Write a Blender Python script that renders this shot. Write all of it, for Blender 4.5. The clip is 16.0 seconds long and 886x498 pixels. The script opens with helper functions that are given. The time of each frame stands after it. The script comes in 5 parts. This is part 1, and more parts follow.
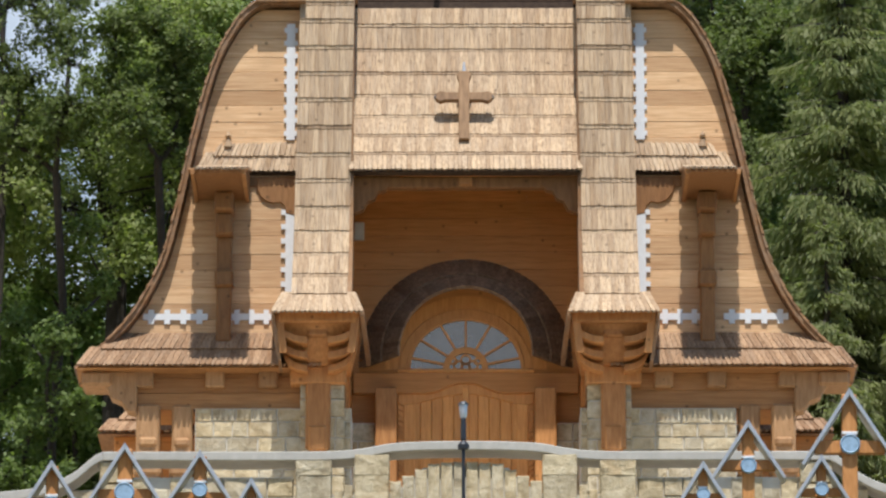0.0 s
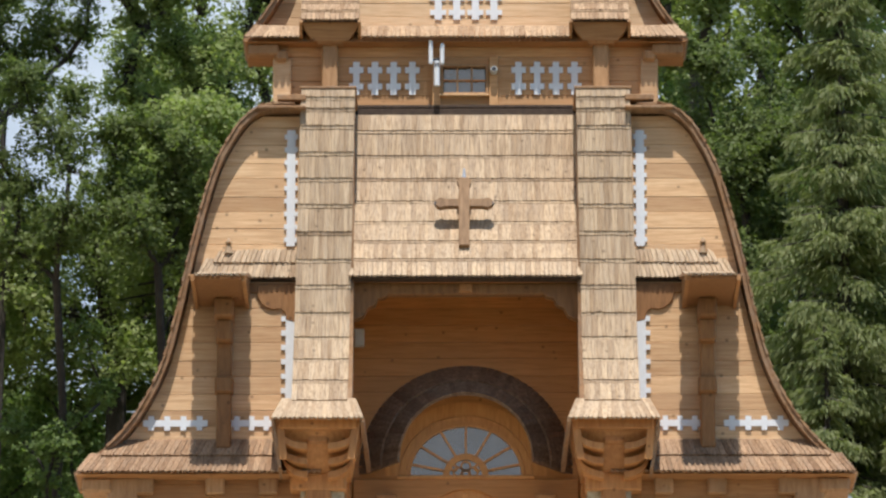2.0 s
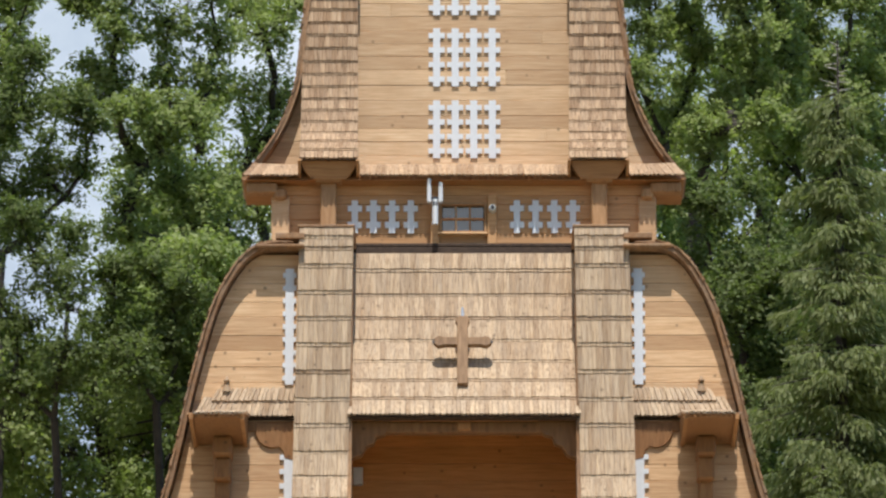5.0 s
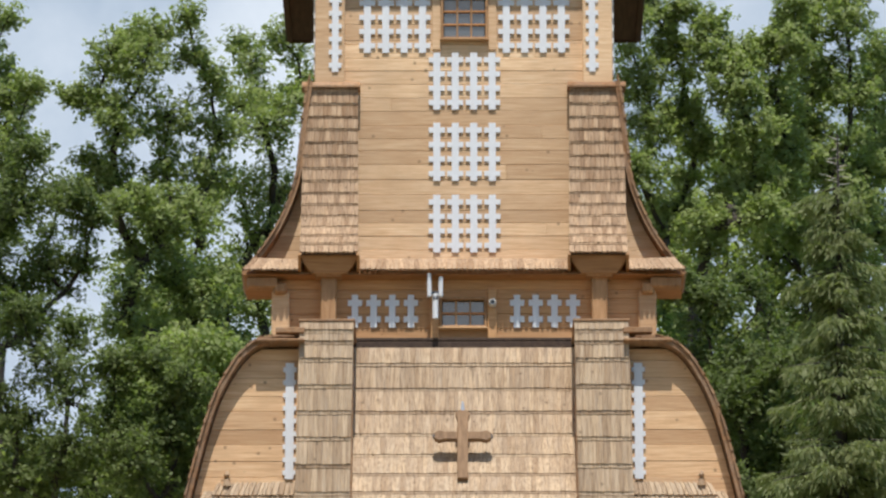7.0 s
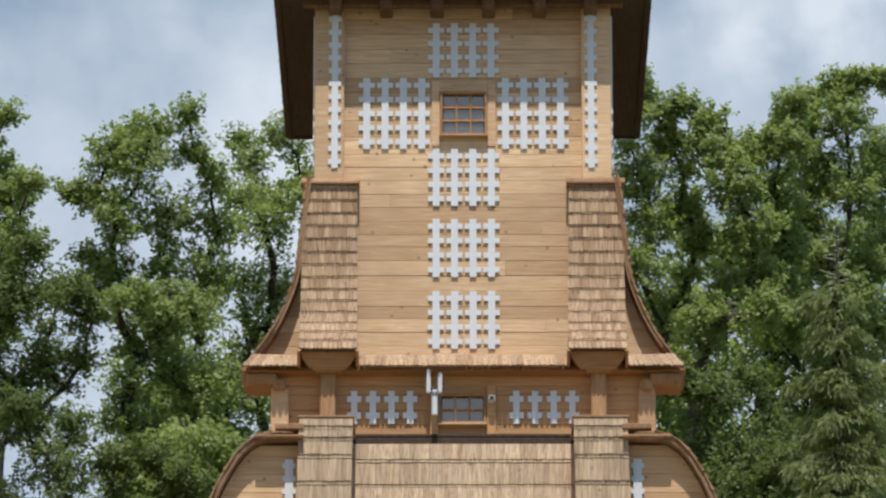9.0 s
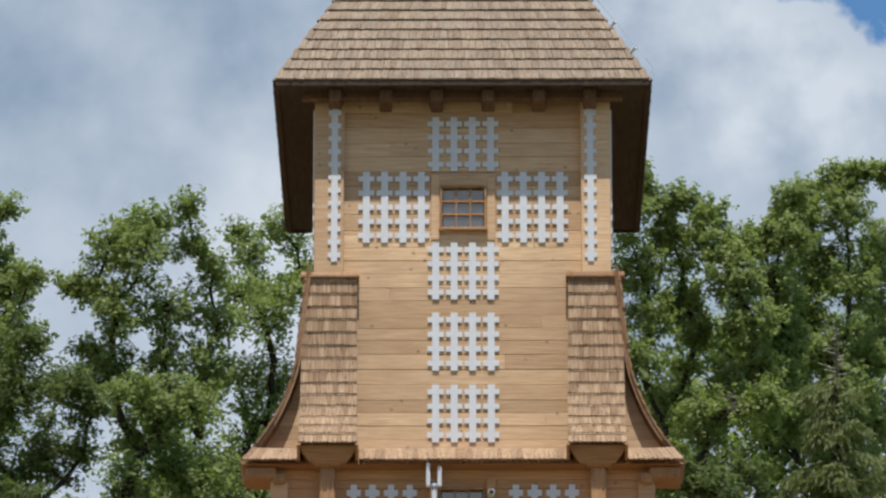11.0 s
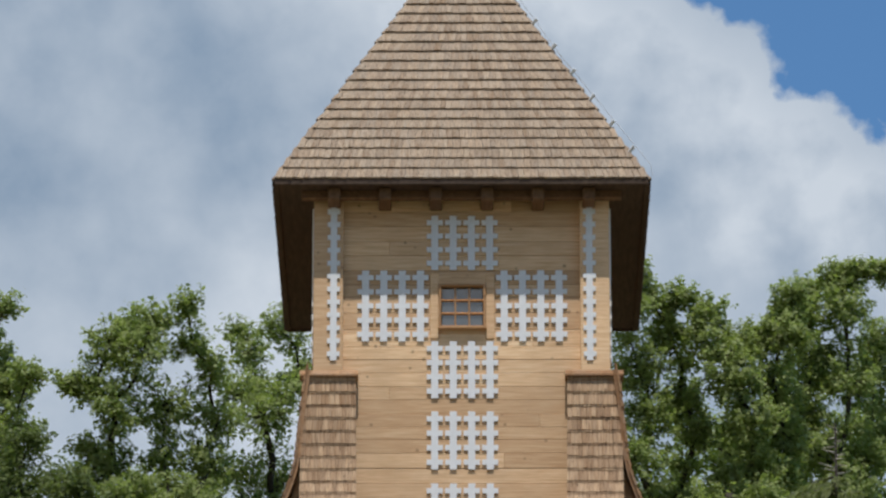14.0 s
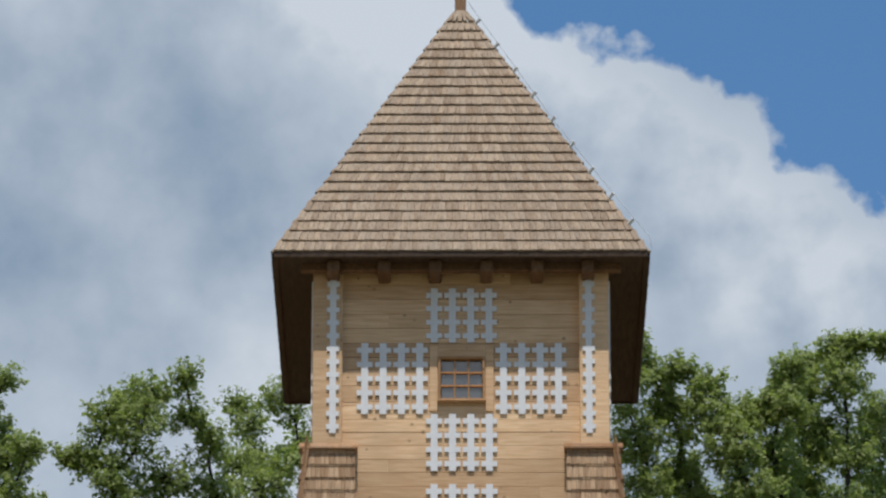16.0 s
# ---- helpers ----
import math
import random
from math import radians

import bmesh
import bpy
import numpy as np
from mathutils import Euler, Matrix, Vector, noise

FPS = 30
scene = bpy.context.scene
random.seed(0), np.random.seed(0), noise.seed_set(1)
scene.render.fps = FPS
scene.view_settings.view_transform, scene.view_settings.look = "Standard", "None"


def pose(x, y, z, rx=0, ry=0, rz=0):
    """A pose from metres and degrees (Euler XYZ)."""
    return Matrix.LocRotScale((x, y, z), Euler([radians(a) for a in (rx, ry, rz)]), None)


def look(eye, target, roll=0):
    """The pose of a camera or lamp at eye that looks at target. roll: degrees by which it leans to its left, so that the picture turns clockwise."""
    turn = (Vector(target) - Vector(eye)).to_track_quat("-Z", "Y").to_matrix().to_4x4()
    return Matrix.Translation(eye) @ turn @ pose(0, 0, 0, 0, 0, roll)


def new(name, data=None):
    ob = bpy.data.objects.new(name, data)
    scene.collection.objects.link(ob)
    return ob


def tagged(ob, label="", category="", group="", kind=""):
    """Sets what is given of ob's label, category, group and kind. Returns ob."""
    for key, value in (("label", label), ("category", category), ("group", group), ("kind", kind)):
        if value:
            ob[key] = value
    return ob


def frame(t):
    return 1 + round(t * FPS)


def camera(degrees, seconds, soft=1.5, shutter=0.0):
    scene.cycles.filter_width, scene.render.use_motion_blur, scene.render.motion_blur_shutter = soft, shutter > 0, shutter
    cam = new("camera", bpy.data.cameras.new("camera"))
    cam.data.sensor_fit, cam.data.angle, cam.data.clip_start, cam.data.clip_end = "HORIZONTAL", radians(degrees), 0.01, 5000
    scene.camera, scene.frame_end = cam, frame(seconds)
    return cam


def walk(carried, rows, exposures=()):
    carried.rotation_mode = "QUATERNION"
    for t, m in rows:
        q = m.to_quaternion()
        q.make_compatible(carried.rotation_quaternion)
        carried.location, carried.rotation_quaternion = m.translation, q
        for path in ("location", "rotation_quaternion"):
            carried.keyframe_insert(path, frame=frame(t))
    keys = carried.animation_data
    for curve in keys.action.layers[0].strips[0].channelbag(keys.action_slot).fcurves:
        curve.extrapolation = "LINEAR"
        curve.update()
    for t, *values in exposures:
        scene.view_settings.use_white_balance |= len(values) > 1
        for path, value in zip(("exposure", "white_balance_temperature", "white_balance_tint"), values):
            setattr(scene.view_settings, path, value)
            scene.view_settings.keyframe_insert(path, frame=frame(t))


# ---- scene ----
# Camera: a long lens on a tripod at the foot of the slope, tilting up the church front.
LENS = 8.54
cam = camera(LENS, 16.0, soft=2.45)
EYE = (0.0, -80.0, -16.25)
FOCAL = 10500.0
PITCH0 = 14.45
# seconds, sideways drift and rise in units of 1/FOCAL
ROWS = [
    (0.0, 0.0, 0.0), (0.5, 0.0, 52.1), (1.0, 0.0, 105.7), (1.5, 0.0, 148.6), (2.0, 0.0, 188.4), (2.5, 0.0, 235.9),
    (3.0, 0.0, 280.3), (3.5, -0.6, 325.5), (4.0, -2.8, 366.1), (4.2, -3.0, 379.8), (6.3, -3.0, 535.5), (6.5, -3.0, 554.3), (7.0, -3.0, 600.3),
    (7.5, -3.6, 649.3), (8.0, -4.0, 687.8), (8.5, -4.2, 727.5), (9.0, -4.5, 770.5), (9.5, -4.5, 818.3),
    (10.0, -4.7, 868.5), (10.2, -4.8, 884.0), (12.3, -6.5, 1007.0), (12.5, -6.6, 1017.5), (13.0, -6.8, 1043.5), (13.5, -7.0, 1075.5),
    (14.0, -7.2, 1111.0), (14.5, -7.8, 1144.5), (15.0, -7.8, 1181.5), (15.5, -8.2, 1217.0), (16.0, -8.6, 1239.5),
]


def tripod(dx, dy):
    pitch = PITCH0 + math.degrees(dy / FOCAL)
    yaw = math.degrees((40.0 + dx) / FOCAL / math.cos(radians(pitch)))
    return pose(*EYE, 90 + pitch, 0, yaw)


walk(cam, [(t, tripod(dx, dy)) for t, dx, dy in ROWS], [(0.0, 0.12), (4.0, 0.10), (7.5, -0.02), (10.0, -0.2), (13.0, -0.34), (16.0, -0.40)])

# ---- world, sun ----
SUN_UP, SUN_SIDE = 66.5, 0.5
world = bpy.data.worlds.new("sky")
scene.world = world
world.use_nodes = True


def build_sky(nt):
    nt.nodes.clear()
    N, L = nt.nodes.new, nt.links.new

    def math_node(op, a, b=None, c=None, clamp=False):
        n = N("ShaderNodeMath")
        n.operation, n.use_clamp = op, clamp
        for i, v in enumerate((a, b, c)):
            if v is None:
                continue
            if isinstance(v, (int, float)):
                n.inputs[i].default_value = v
            else:
                L(v, n.inputs[i])
        return n.outputs[0]

    out, bg = N("ShaderNodeOutputWorld"), N("ShaderNodeBackground")
    sky = N("ShaderNodeTexSky")
    sky.sky_type, sky.sun_disc = "NISHITA", False
    sky.sun_elevation, sky.sun_rotation = radians(SUN_UP), radians(180 - SUN_SIDE)
    sky.air_density, sky.dust_density, sky.ozone_density = 1.0, 0.1, 3.0
    tc, sep = N("ShaderNodeTexCoord"), N("ShaderNodeSeparateXYZ")
    L(tc.outputs["Generated"], sep.inputs[0])
    X, Y, Z = sep.outputs
    big = N("ShaderNodeTexNoise")
    big.inputs["Scale"].default_value, big.inputs["Detail"].default_value = 16.0, 7.0
    big.inputs["Roughness"].default_value = 0.55
    L(tc.outputs["Generated"], big.inputs["Vector"])
    mid = N("ShaderNodeTexNoise")
    mid.inputs["Scale"].default_value, mid.inputs["Detail"].default_value = 38.0, 6.0
    mid.inputs["Roughness"].default_value = 0.5
    L(tc.outputs["Generated"], mid.inputs["Vector"])
    fine = N("ShaderNodeTexNoise")
    fine.inputs["Scale"].default_value, fine.inputs["Detail"].default_value = 95.0, 6.0
    fine.inputs["Roughness"].default_value = 0.5
    L(tc.outputs["Generated"], fine.inputs["Vector"])
    # clear blue opens towards the upper right; the rest is broken cumulus
    g = math_node("MULTIPLY_ADD", X, 8.3, -5.715)
    g = math_node("MULTIPLY_ADD", Z, 14.0, g)
    g = math_node("MULTIPLY_ADD", math_node("SUBTRACT", big.outputs[0], 0.5), 0.25, g)
    g = math_node("MULTIPLY_ADD", math_node("SUBTRACT", mid.outputs[0], 0.5), 0.4, g)
    g = math_node("MULTIPLY_ADD", math_node("SUBTRACT", fine.outputs[0], 0.5), 0.3, g)
    clear = math_node("MULTIPLY_ADD", g, 24.0, 0.5, True)
    high = math_node("MULTIPLY_ADD", Z, 4.0, -1.8, True)
    clear = math_node("MULTIPLY", clear, math_node("MULTIPLY_ADD", high, -0.6, 1.0))
    edge = math_node("MULTIPLY_ADD", math_node("ABSOLUTE", math_node("ADD", g, 0.1)), -3.0, 1.0, True)
    shade = N("ShaderNodeValToRGB")
    cr = shade.color_ramp
    cr.elements[0].position, cr.elements[0].color = 0.30, (0.27, 0.385, 0.54, 1)
    cr.elements[1].position, cr.elements[1].color = 0.86, (0.76, 0.84, 0.94, 1)
    s = math_node("MULTIPLY_ADD", mid.outputs[0], 0.5, math_node("MULTIPLY", big.outputs[0], 0.5))
    s = math_node("MULTIPLY_ADD", math_node("SUBTRACT", fine.outputs[0], 0.5), 0.16, s)
    s = math_node("MULTIPLY_ADD", edge, 0.26, s)
    # a white flank of cloud stands before a greyer mass
    flank = math_node("MULTIPLY_ADD", math_node("ABSOLUTE", math_node("MULTIPLY_ADD", big.outputs[0], 0.05, math_node("ADD", X, -0.012))), -34.0, 1.0, True)
    s = math_node("MULTIPLY_ADD", flank, 0.2, s)
    s = math_node("MULTIPLY_ADD", s, 1.35, -0.19)
    # paler towards the horizon
    s = math_node("ADD", s, math_node("MINIMUM", math_node("MULTIPLY_ADD", Z, -9.0, 3.285, True), 0.12))
    L(s, shade.inputs[0])
    # the unseen sky behind the camera is toned grey to set the front's fill
    sunward = math_node("MULTIPLY_ADD", Y, -0.85, 0.0, True)
    lit = N("ShaderNodeMix")
    lit.data_type = "RGBA"
    L(sunward, lit.inputs["Factor"])
    L(shade.outputs[0], lit.inputs["A"])
    lit.inputs["B"].default_value = (0.43, 0.435, 0.45, 1)
    gain = N("ShaderNodeVectorMath")
    gain.operation = "SCALE"
    gain.inputs["Scale"].default_value = 10.0
    L(lit.outputs["Result"], gain.inputs[0])
    mix = N("ShaderNodeMix")
    mix.data_type = "RGBA"
    L(clear, mix.inputs["Factor"])
    L(gain.outputs[0], mix.inputs["A"])
    deep = N("ShaderNodeVectorMath")
    deep.operation = "MULTIPLY"
    deep.inputs[1].default_value = (0.97, 1.35, 1.56)
    L(sky.outputs[0], deep.inputs[0])
    L(deep.outputs[0], mix.inputs["B"])
    L(mix.outputs["Result"], bg.inputs["Color"])
    bg.inputs["Strength"].default_value = 0.1
    L(bg.outputs[0], out.inputs[0])


build_sky(world.node_tree)
sun = new("sun", bpy.data.lights.new("sun", "SUN"))
sun.data.energy, sun.data.angle, sun.data.color = 5.0, radians(0.6), (1.0, 0.95, 0.88)
sun_from = Vector((math.sin(radians(SUN_SIDE)) * math.cos(radians(SUN_UP)), -math.cos(radians(SUN_SIDE)) * math.cos(radians(SUN_UP)), math.sin(radians(SUN_UP))))
sun.matrix_world = look(sun_from * 200, (0, 0, 0))


# ---- materials ----
def nodes_of(name):
    m = bpy.data.materials.new(name)
    m.use_nodes = True
    nt = m.node_tree
    return m, nt, nt.nodes["Principled BSDF"]


def ramp(nt, fac, stops):
    r = nt.nodes.new("ShaderNodeValToRGB")
    els = r.color_ramp.elements
    while len(els) < len(stops):
        els.new(0.5)
    for e, (p, c) in zip(els, stops):
        e.position, e.color = p, (*c, 1)
    nt.links.new(fac, r.inputs[0])
    return r.outputs[0]


def noise_at(nt, scale, stretch=(1, 1, 1), detail=5.0, rough=0.6, shift=None):
    geo = nt.nodes.new("ShaderNodeNewGeometry")
    mp = nt.nodes.new("ShaderNodeMapping")
    mp.inputs["Scale"].default_value = stretch
    nt.links.new(geo.outputs["Position"], mp.inputs["Vector"])
    if shift is not None:
        comb = nt.nodes.new("ShaderNodeVectorMath")
        comb.operation = "SCALE"
        comb.inputs[0].default_value = (7.0, 3.0, 5.0)
        nt.links.new(shift, comb.inputs["Scale"])
        nt.links.new(comb.outputs[0], mp.inputs["Location"])
    n = nt.nodes.new("ShaderNodeTexNoise")
    n.inputs["Scale"].default_value, n.inputs["Detail"].default_value, n.inputs["Roughness"].default_value = scale, detail, rough
    nt.links.new(mp.outputs[0], n.inputs["Vector"])
    return n.outputs[0]


def mixed(nt, fac, a, b, mode="MIX"):
    m = nt.nodes.new("ShaderNodeMix")
    m.data_type, m.blend_type = "RGBA", mode
    for key, v in (("Factor", fac), ("A", a), ("B", b)):
        if isinstance(v, float):
            m.inputs[key].default_value = v
        elif isinstance(v, tuple):
            m.inputs[key].default_value = (*v, 1)
        else:
            nt.links.new(v, m.inputs[key])
    return m.outputs["Result"]


def bump(nt, bsdf, height, strength, distance):
    b = nt.nodes.new("ShaderNodeBump")
    b.inputs["Strength"].default_value, b.inputs["Distance"].default_value = strength, distance
    nt.links.new(height, b.inputs["Height"])
    nt.links.new(b.outputs[0], bsdf.inputs["Normal"])


def piece_random(nt):
    return nt.nodes.new("ShaderNodeObjectInfo").outputs["Random"]


def wood(name, dark, base, light, stretch, rough=0.6, vary=0.5, knots=True, weather=0.0, grey=(0.30, 0.27, 0.23), streak=None, island=False):
    """Sawn softwood: grain along the stretched axis, a tone of its own for each piece, knots and greying."""
    m, nt, b = nodes_of(name)
    rnd = nt.nodes.new("ShaderNodeNewGeometry").outputs["Random Per Island"] if island else piece_random(nt)
    grain = noise_at(nt, 6.0, stretch, 6.0, 0.65, rnd)
    col = ramp(nt, grain, [(0.28, dark), (0.5, base), (0.74, light)])
    tone = ramp(nt, rnd, [(0.0, tuple(1 - vary * c for c in (0.42, 0.5, 0.58))), (0.45, (0.93, 0.91, 0.89)), (1.0, (1.12, 1.12, 1.10))])
    col = mixed(nt, 1.0, col, tone, "MULTIPLY")
    stain = noise_at(nt, 1.1, (1, 1, 1), 4.0, 0.6)
    col = mixed(nt, ramp(nt, stain, [(0.42, (0, 0, 0)), (0.72, (0.55, 0.55, 0.55))]), col, tuple(0.72 * c for c in base))
    if weather:
        w = noise_at(nt, 2.4, tuple(0.4 * c + 0.4 for c in stretch), 6.0, 0.65, rnd)
        col = mixed(nt, ramp(nt, w, [(0.38, (0, 0, 0)), (0.66, (weather, weather, weather))]), col, grey)
    if streak:
        fine = noise_at(nt, 5.0, streak, 3.0, 0.7)
        col = mixed(nt, 1.0, col, ramp(nt, fine, [(0.34, (0.62, 0.58, 0.54)), (0.52, (1.0, 1.0, 1.0)), (0.75, (1.09, 1.08, 1.06))]), "MULTIPLY")
    if knots:
        geo = nt.nodes.new("ShaderNodeNewGeometry")
        v = nt.nodes.new("ShaderNodeTexVoronoi")
        v.inputs["Scale"].default_value = 4.3
        nt.links.new(geo.outputs["Position"], v.inputs["Vector"])
        spots = ramp(nt, v.outputs["Distance"], [(0.07, (0.7, 0.7, 0.7)), (0.13, (0, 0, 0))])
        col = mixed(nt, spots, col, tuple(0.45 * c for c in dark))
    nt.links.new(col, b.inputs["Base Color"])
    b.inputs["Roughness"].default_value = rough
    b.inputs["Specular IOR Level"].default_value = 0.3
    bump(nt, b, grain, 0.35, 0.012)
    return m


def plain(name, color, rough, metal=0.0, vary=0.18, scale=9.0, relief=0.15):
    m, nt, b = nodes_of(name)
    n = noise_at(nt, scale, (1, 1, 1), 6.0, 0.65)
    big = noise_at(nt, scale * 0.13, (1, 1, 1), 3.0, 0.5)
    col = ramp(nt, n, [(0.3, tuple(c * (1 - vary) for c in color)), (0.7, tuple(min(1, c * (1 + vary * 0.6)) for c in color))])
    col = mixed(nt, ramp(nt, big, [(0.4, (0, 0, 0)), (0.7, (0.4, 0.4, 0.4))]), col, tuple(c * (1 - vary * 1.4) for c in color))
    nt.links.new(col, b.inputs["Base Color"])
    b.inputs["Roughness"].default_value, b.inputs["Metallic"].default_value = rough, metal
    bump(nt, b, n, relief, 0.01)
    return m


PLANK = wood("larch_boards", (0.50, 0.285, 0.142), (0.68, 0.435, 0.245), (0.80, 0.58, 0.36), (0.35, 3.0, 7.0), 0.62, 0.7)
TOWER_PLANK = wood("tower_boards", (0.53, 0.325, 0.17), (0.70, 0.475, 0.285), (0.82, 0.625, 0.42), (0.35, 3.0, 7.0), 0.62, 0.62)
# redder and darker than PLANK: the tower skirt's warm shade is in the colour
BAND_WOOD = wood("shade_toned_band_boards", (0.43, 0.215, 0.09), (0.57, 0.315, 0.145), (0.67, 0.41, 0.21), (0.35, 3.0, 7.0), 0.55, 0.45)
PORCH_WOOD = wood("sheltered_boards", (0.46, 0.19, 0.056), (0.62, 0.28, 0.088), (0.71, 0.35, 0.125), (0.35, 3.0, 7.0), 0.5, 0.35)
BEAM = wood("oiled_timber", (0.36, 0.152, 0.053), (0.51, 0.236, 0.083), (0.62, 0.318, 0.128), (4.0, 4.0, 0.6), 0.5, 0.35)
# darker copy of BEAM: shade below hoods and eaves is in its colour
DARK_BEAM = wood("shade_darkened_timber", (0.19, 0.085, 0.033), (0.28, 0.135, 0.052), (0.36, 0.185, 0.078), (4.0, 4.0, 0.6), 0.6, 0.3)
DOOR_WOOD = wood("varnished_door_wood", (0.58, 0.235, 0.065), (0.76, 0.355, 0.11), (0.84, 0.43, 0.15), (6.0, 3.0, 0.5), 0.4, 0.3, False)
SHINGLE = wood("split_shingles", (0.42, 0.295, 0.19), (0.545, 0.40, 0.265), (0.63, 0.485, 0.335), (9.0, 2.0, 0.5), 0.8, 0.85, True, 0.4, (0.41, 0.34, 0.27), (11.0, 3.0, 0.35))
ROOF_SHINGLE = wood("weathered_roof_shingles", (0.25, 0.18, 0.125), (0.37, 0.28, 0.20), (0.48, 0.385, 0.295), (9.0, 2.0, 0.5), 0.85, 0.75, False, 0.6, (0.31, 0.27, 0.225), (15.0, 3.0, 0.5))
ROOF_FIELD = wood("weathered_roof_shingle_field", (0.25, 0.18, 0.125), (0.37, 0.28, 0.20), (0.48, 0.385, 0.295), (9.0, 2.0, 0.5), 0.85, 0.75, False, 0.6, (0.31, 0.27, 0.225), (15.0, 3.0, 0.5), True)
BROWN = wood("brown_timber", (0.29, 0.155, 0.07), (0.41, 0.235, 0.115), (0.51, 0.31, 0.165), (4.0, 4.0, 0.6), 0.6, 0.35)
BROWN_BOARD = wood("brown_boards", (0.27, 0.125, 0.045), (0.40, 0.20, 0.08), (0.50, 0.275, 0.12), (0.35, 3.0, 7.0), 0.6, 0.35)
WARM_SHINGLE = wood("new_shingles", (0.31, 0.19, 0.11), (0.47, 0.315, 0.195), (0.60, 0.44, 0.30), (9.0, 2.0, 0.5), 0.78, 0.95, True, 0.3, (0.34, 0.27, 0.20), (11.0, 3.0, 0.35))
AISLE_SHINGLE = wood("aged_brown_shingles", (0.22, 0.125, 0.068), (0.35, 0.215, 0.125), (0.47, 0.32, 0.205), (9.0, 2.0, 0.5), 0.8, 0.95, True, 0.35, (0.30, 0.235, 0.175), (11.0, 3.0, 0.35))
RIM = wood("shingle_edge", (0.20, 0.11, 0.055), (0.34, 0.19, 0.095), (0.45, 0.27, 0.15), (3.0, 0.6, 3.0), 0.85, 0.8, False, 0.3)
ARCH_SHINGLE = wood("tarred_shingles", (0.12, 0.075, 0.045), (0.24, 0.155, 0.10), (0.38, 0.255, 0.17), (3.0, 3.0, 3.0), 0.8, 0.7, False)
# near-black wood: the shade under eaves is put into the colour
SOFFIT = wood("shade_dark_soffit_boards", (0.04, 0.024, 0.016), (0.066, 0.042, 0.029), (0.10, 0.066, 0.045), (3.0, 0.4, 3.0), 0.75, 0.5, False)
BROWN_SOFFIT = wood("dark_rafter_timber", (0.10, 0.055, 0.028), (0.17, 0.095, 0.05), (0.24, 0.14, 0.078), (3.0, 0.4, 3.0), 0.7, 0.4, False)
CROSS_WOOD = wood("dark_oak", (0.17, 0.095, 0.05), (0.27, 0.16, 0.085), (0.36, 0.22, 0.125), (5.0, 3.0, 0.6), 0.65, 0.2, False)
WHITE = plain("white_paint", (0.70, 0.715, 0.74), 0.5, 0, 0.07, 14.0, 0.08)
METAL = plain("galvanised_sheet", (0.55, 0.58, 0.62), 0.42, 0.75, 0.2, 6.0, 0.1)
IRON = plain("dark_iron", (0.05, 0.055, 0.065), 0.5, 0.6, 0.3)
DISC = plain("blue_enamel", (0.30, 0.45, 0.62), 0.35, 0, 0.25, 20.0, 0.1)
CAP = plain("cast_cap_stone", (0.47, 0.455, 0.42), 0.75, 0, 0.15, 8.0, 0.2)
MORTAR = plain("mortar", (0.60, 0.57, 0.50), 0.9, 0, 0.15, 12.0, 0.2)
GREY_BOX = plain("grey_plastic", (0.62, 0.62, 0.60), 0.5, 0, 0.1)
DARK = plain("dark_interior", (0.03, 0.028, 0.025), 0.9, 0, 0.2)


def stone_material():
    m, nt, b = nodes_of("sandstone_blocks")
    rnd = piece_random(nt)
    n = noise_at(nt, 5.0, (1, 1, 1), 8.0, 0.7, rnd)
    col = ramp(nt, n, [(0.3, (0.32, 0.25, 0.15)), (0.5, (0.57, 0.485, 0.335)), (0.72, (0.72, 0.65, 0.50))])
    col = mixed(nt, 1.0, col, ramp(nt, rnd, [(0.0, (0.80, 0.82, 0.86)), (0.5, (1.0, 0.95, 0.84)), (1.0, (0.96, 0.98, 1.0))]), "MULTIPLY")
    rust = noise_at(nt, 2.0, (1, 1, 1), 5.0, 0.6, rnd)
    col = mixed(nt, ramp(nt, rust, [(0.56, (0, 0, 0)), (0.75, (0.6, 0.6, 0.6))]), col, (0.48, 0.31, 0.14))
    nt.links.new(col, b.inputs["Base Color"])
    b.inputs["Roughness"].default_value = 0.85
    bump(nt, b, n, 1.0, 0.05)
    return m


STONE = stone_material()


def glass_material():
    m, nt, b = nodes_of("window_glass")
    n = noise_at(nt, 2.0, (1, 1, 1), 2.0)
    nt.links.new(ramp(nt, n, [(0.4, (0.06, 0.075, 0.09)), (0.6, (0.10, 0.12, 0.14))]), b.inputs["Base Color"])
    b.inputs["Roughness"].default_value = 0.06
    b.inputs["Specular IOR Level"].default_value = 1.0
    b.inputs["Coat Weight"].default_value = 0.6
    b.inputs["Coat Roughness"].default_value = 0.05
    b.inputs["IOR"].default_value = 1.9
    return m


GLASS = glass_material()


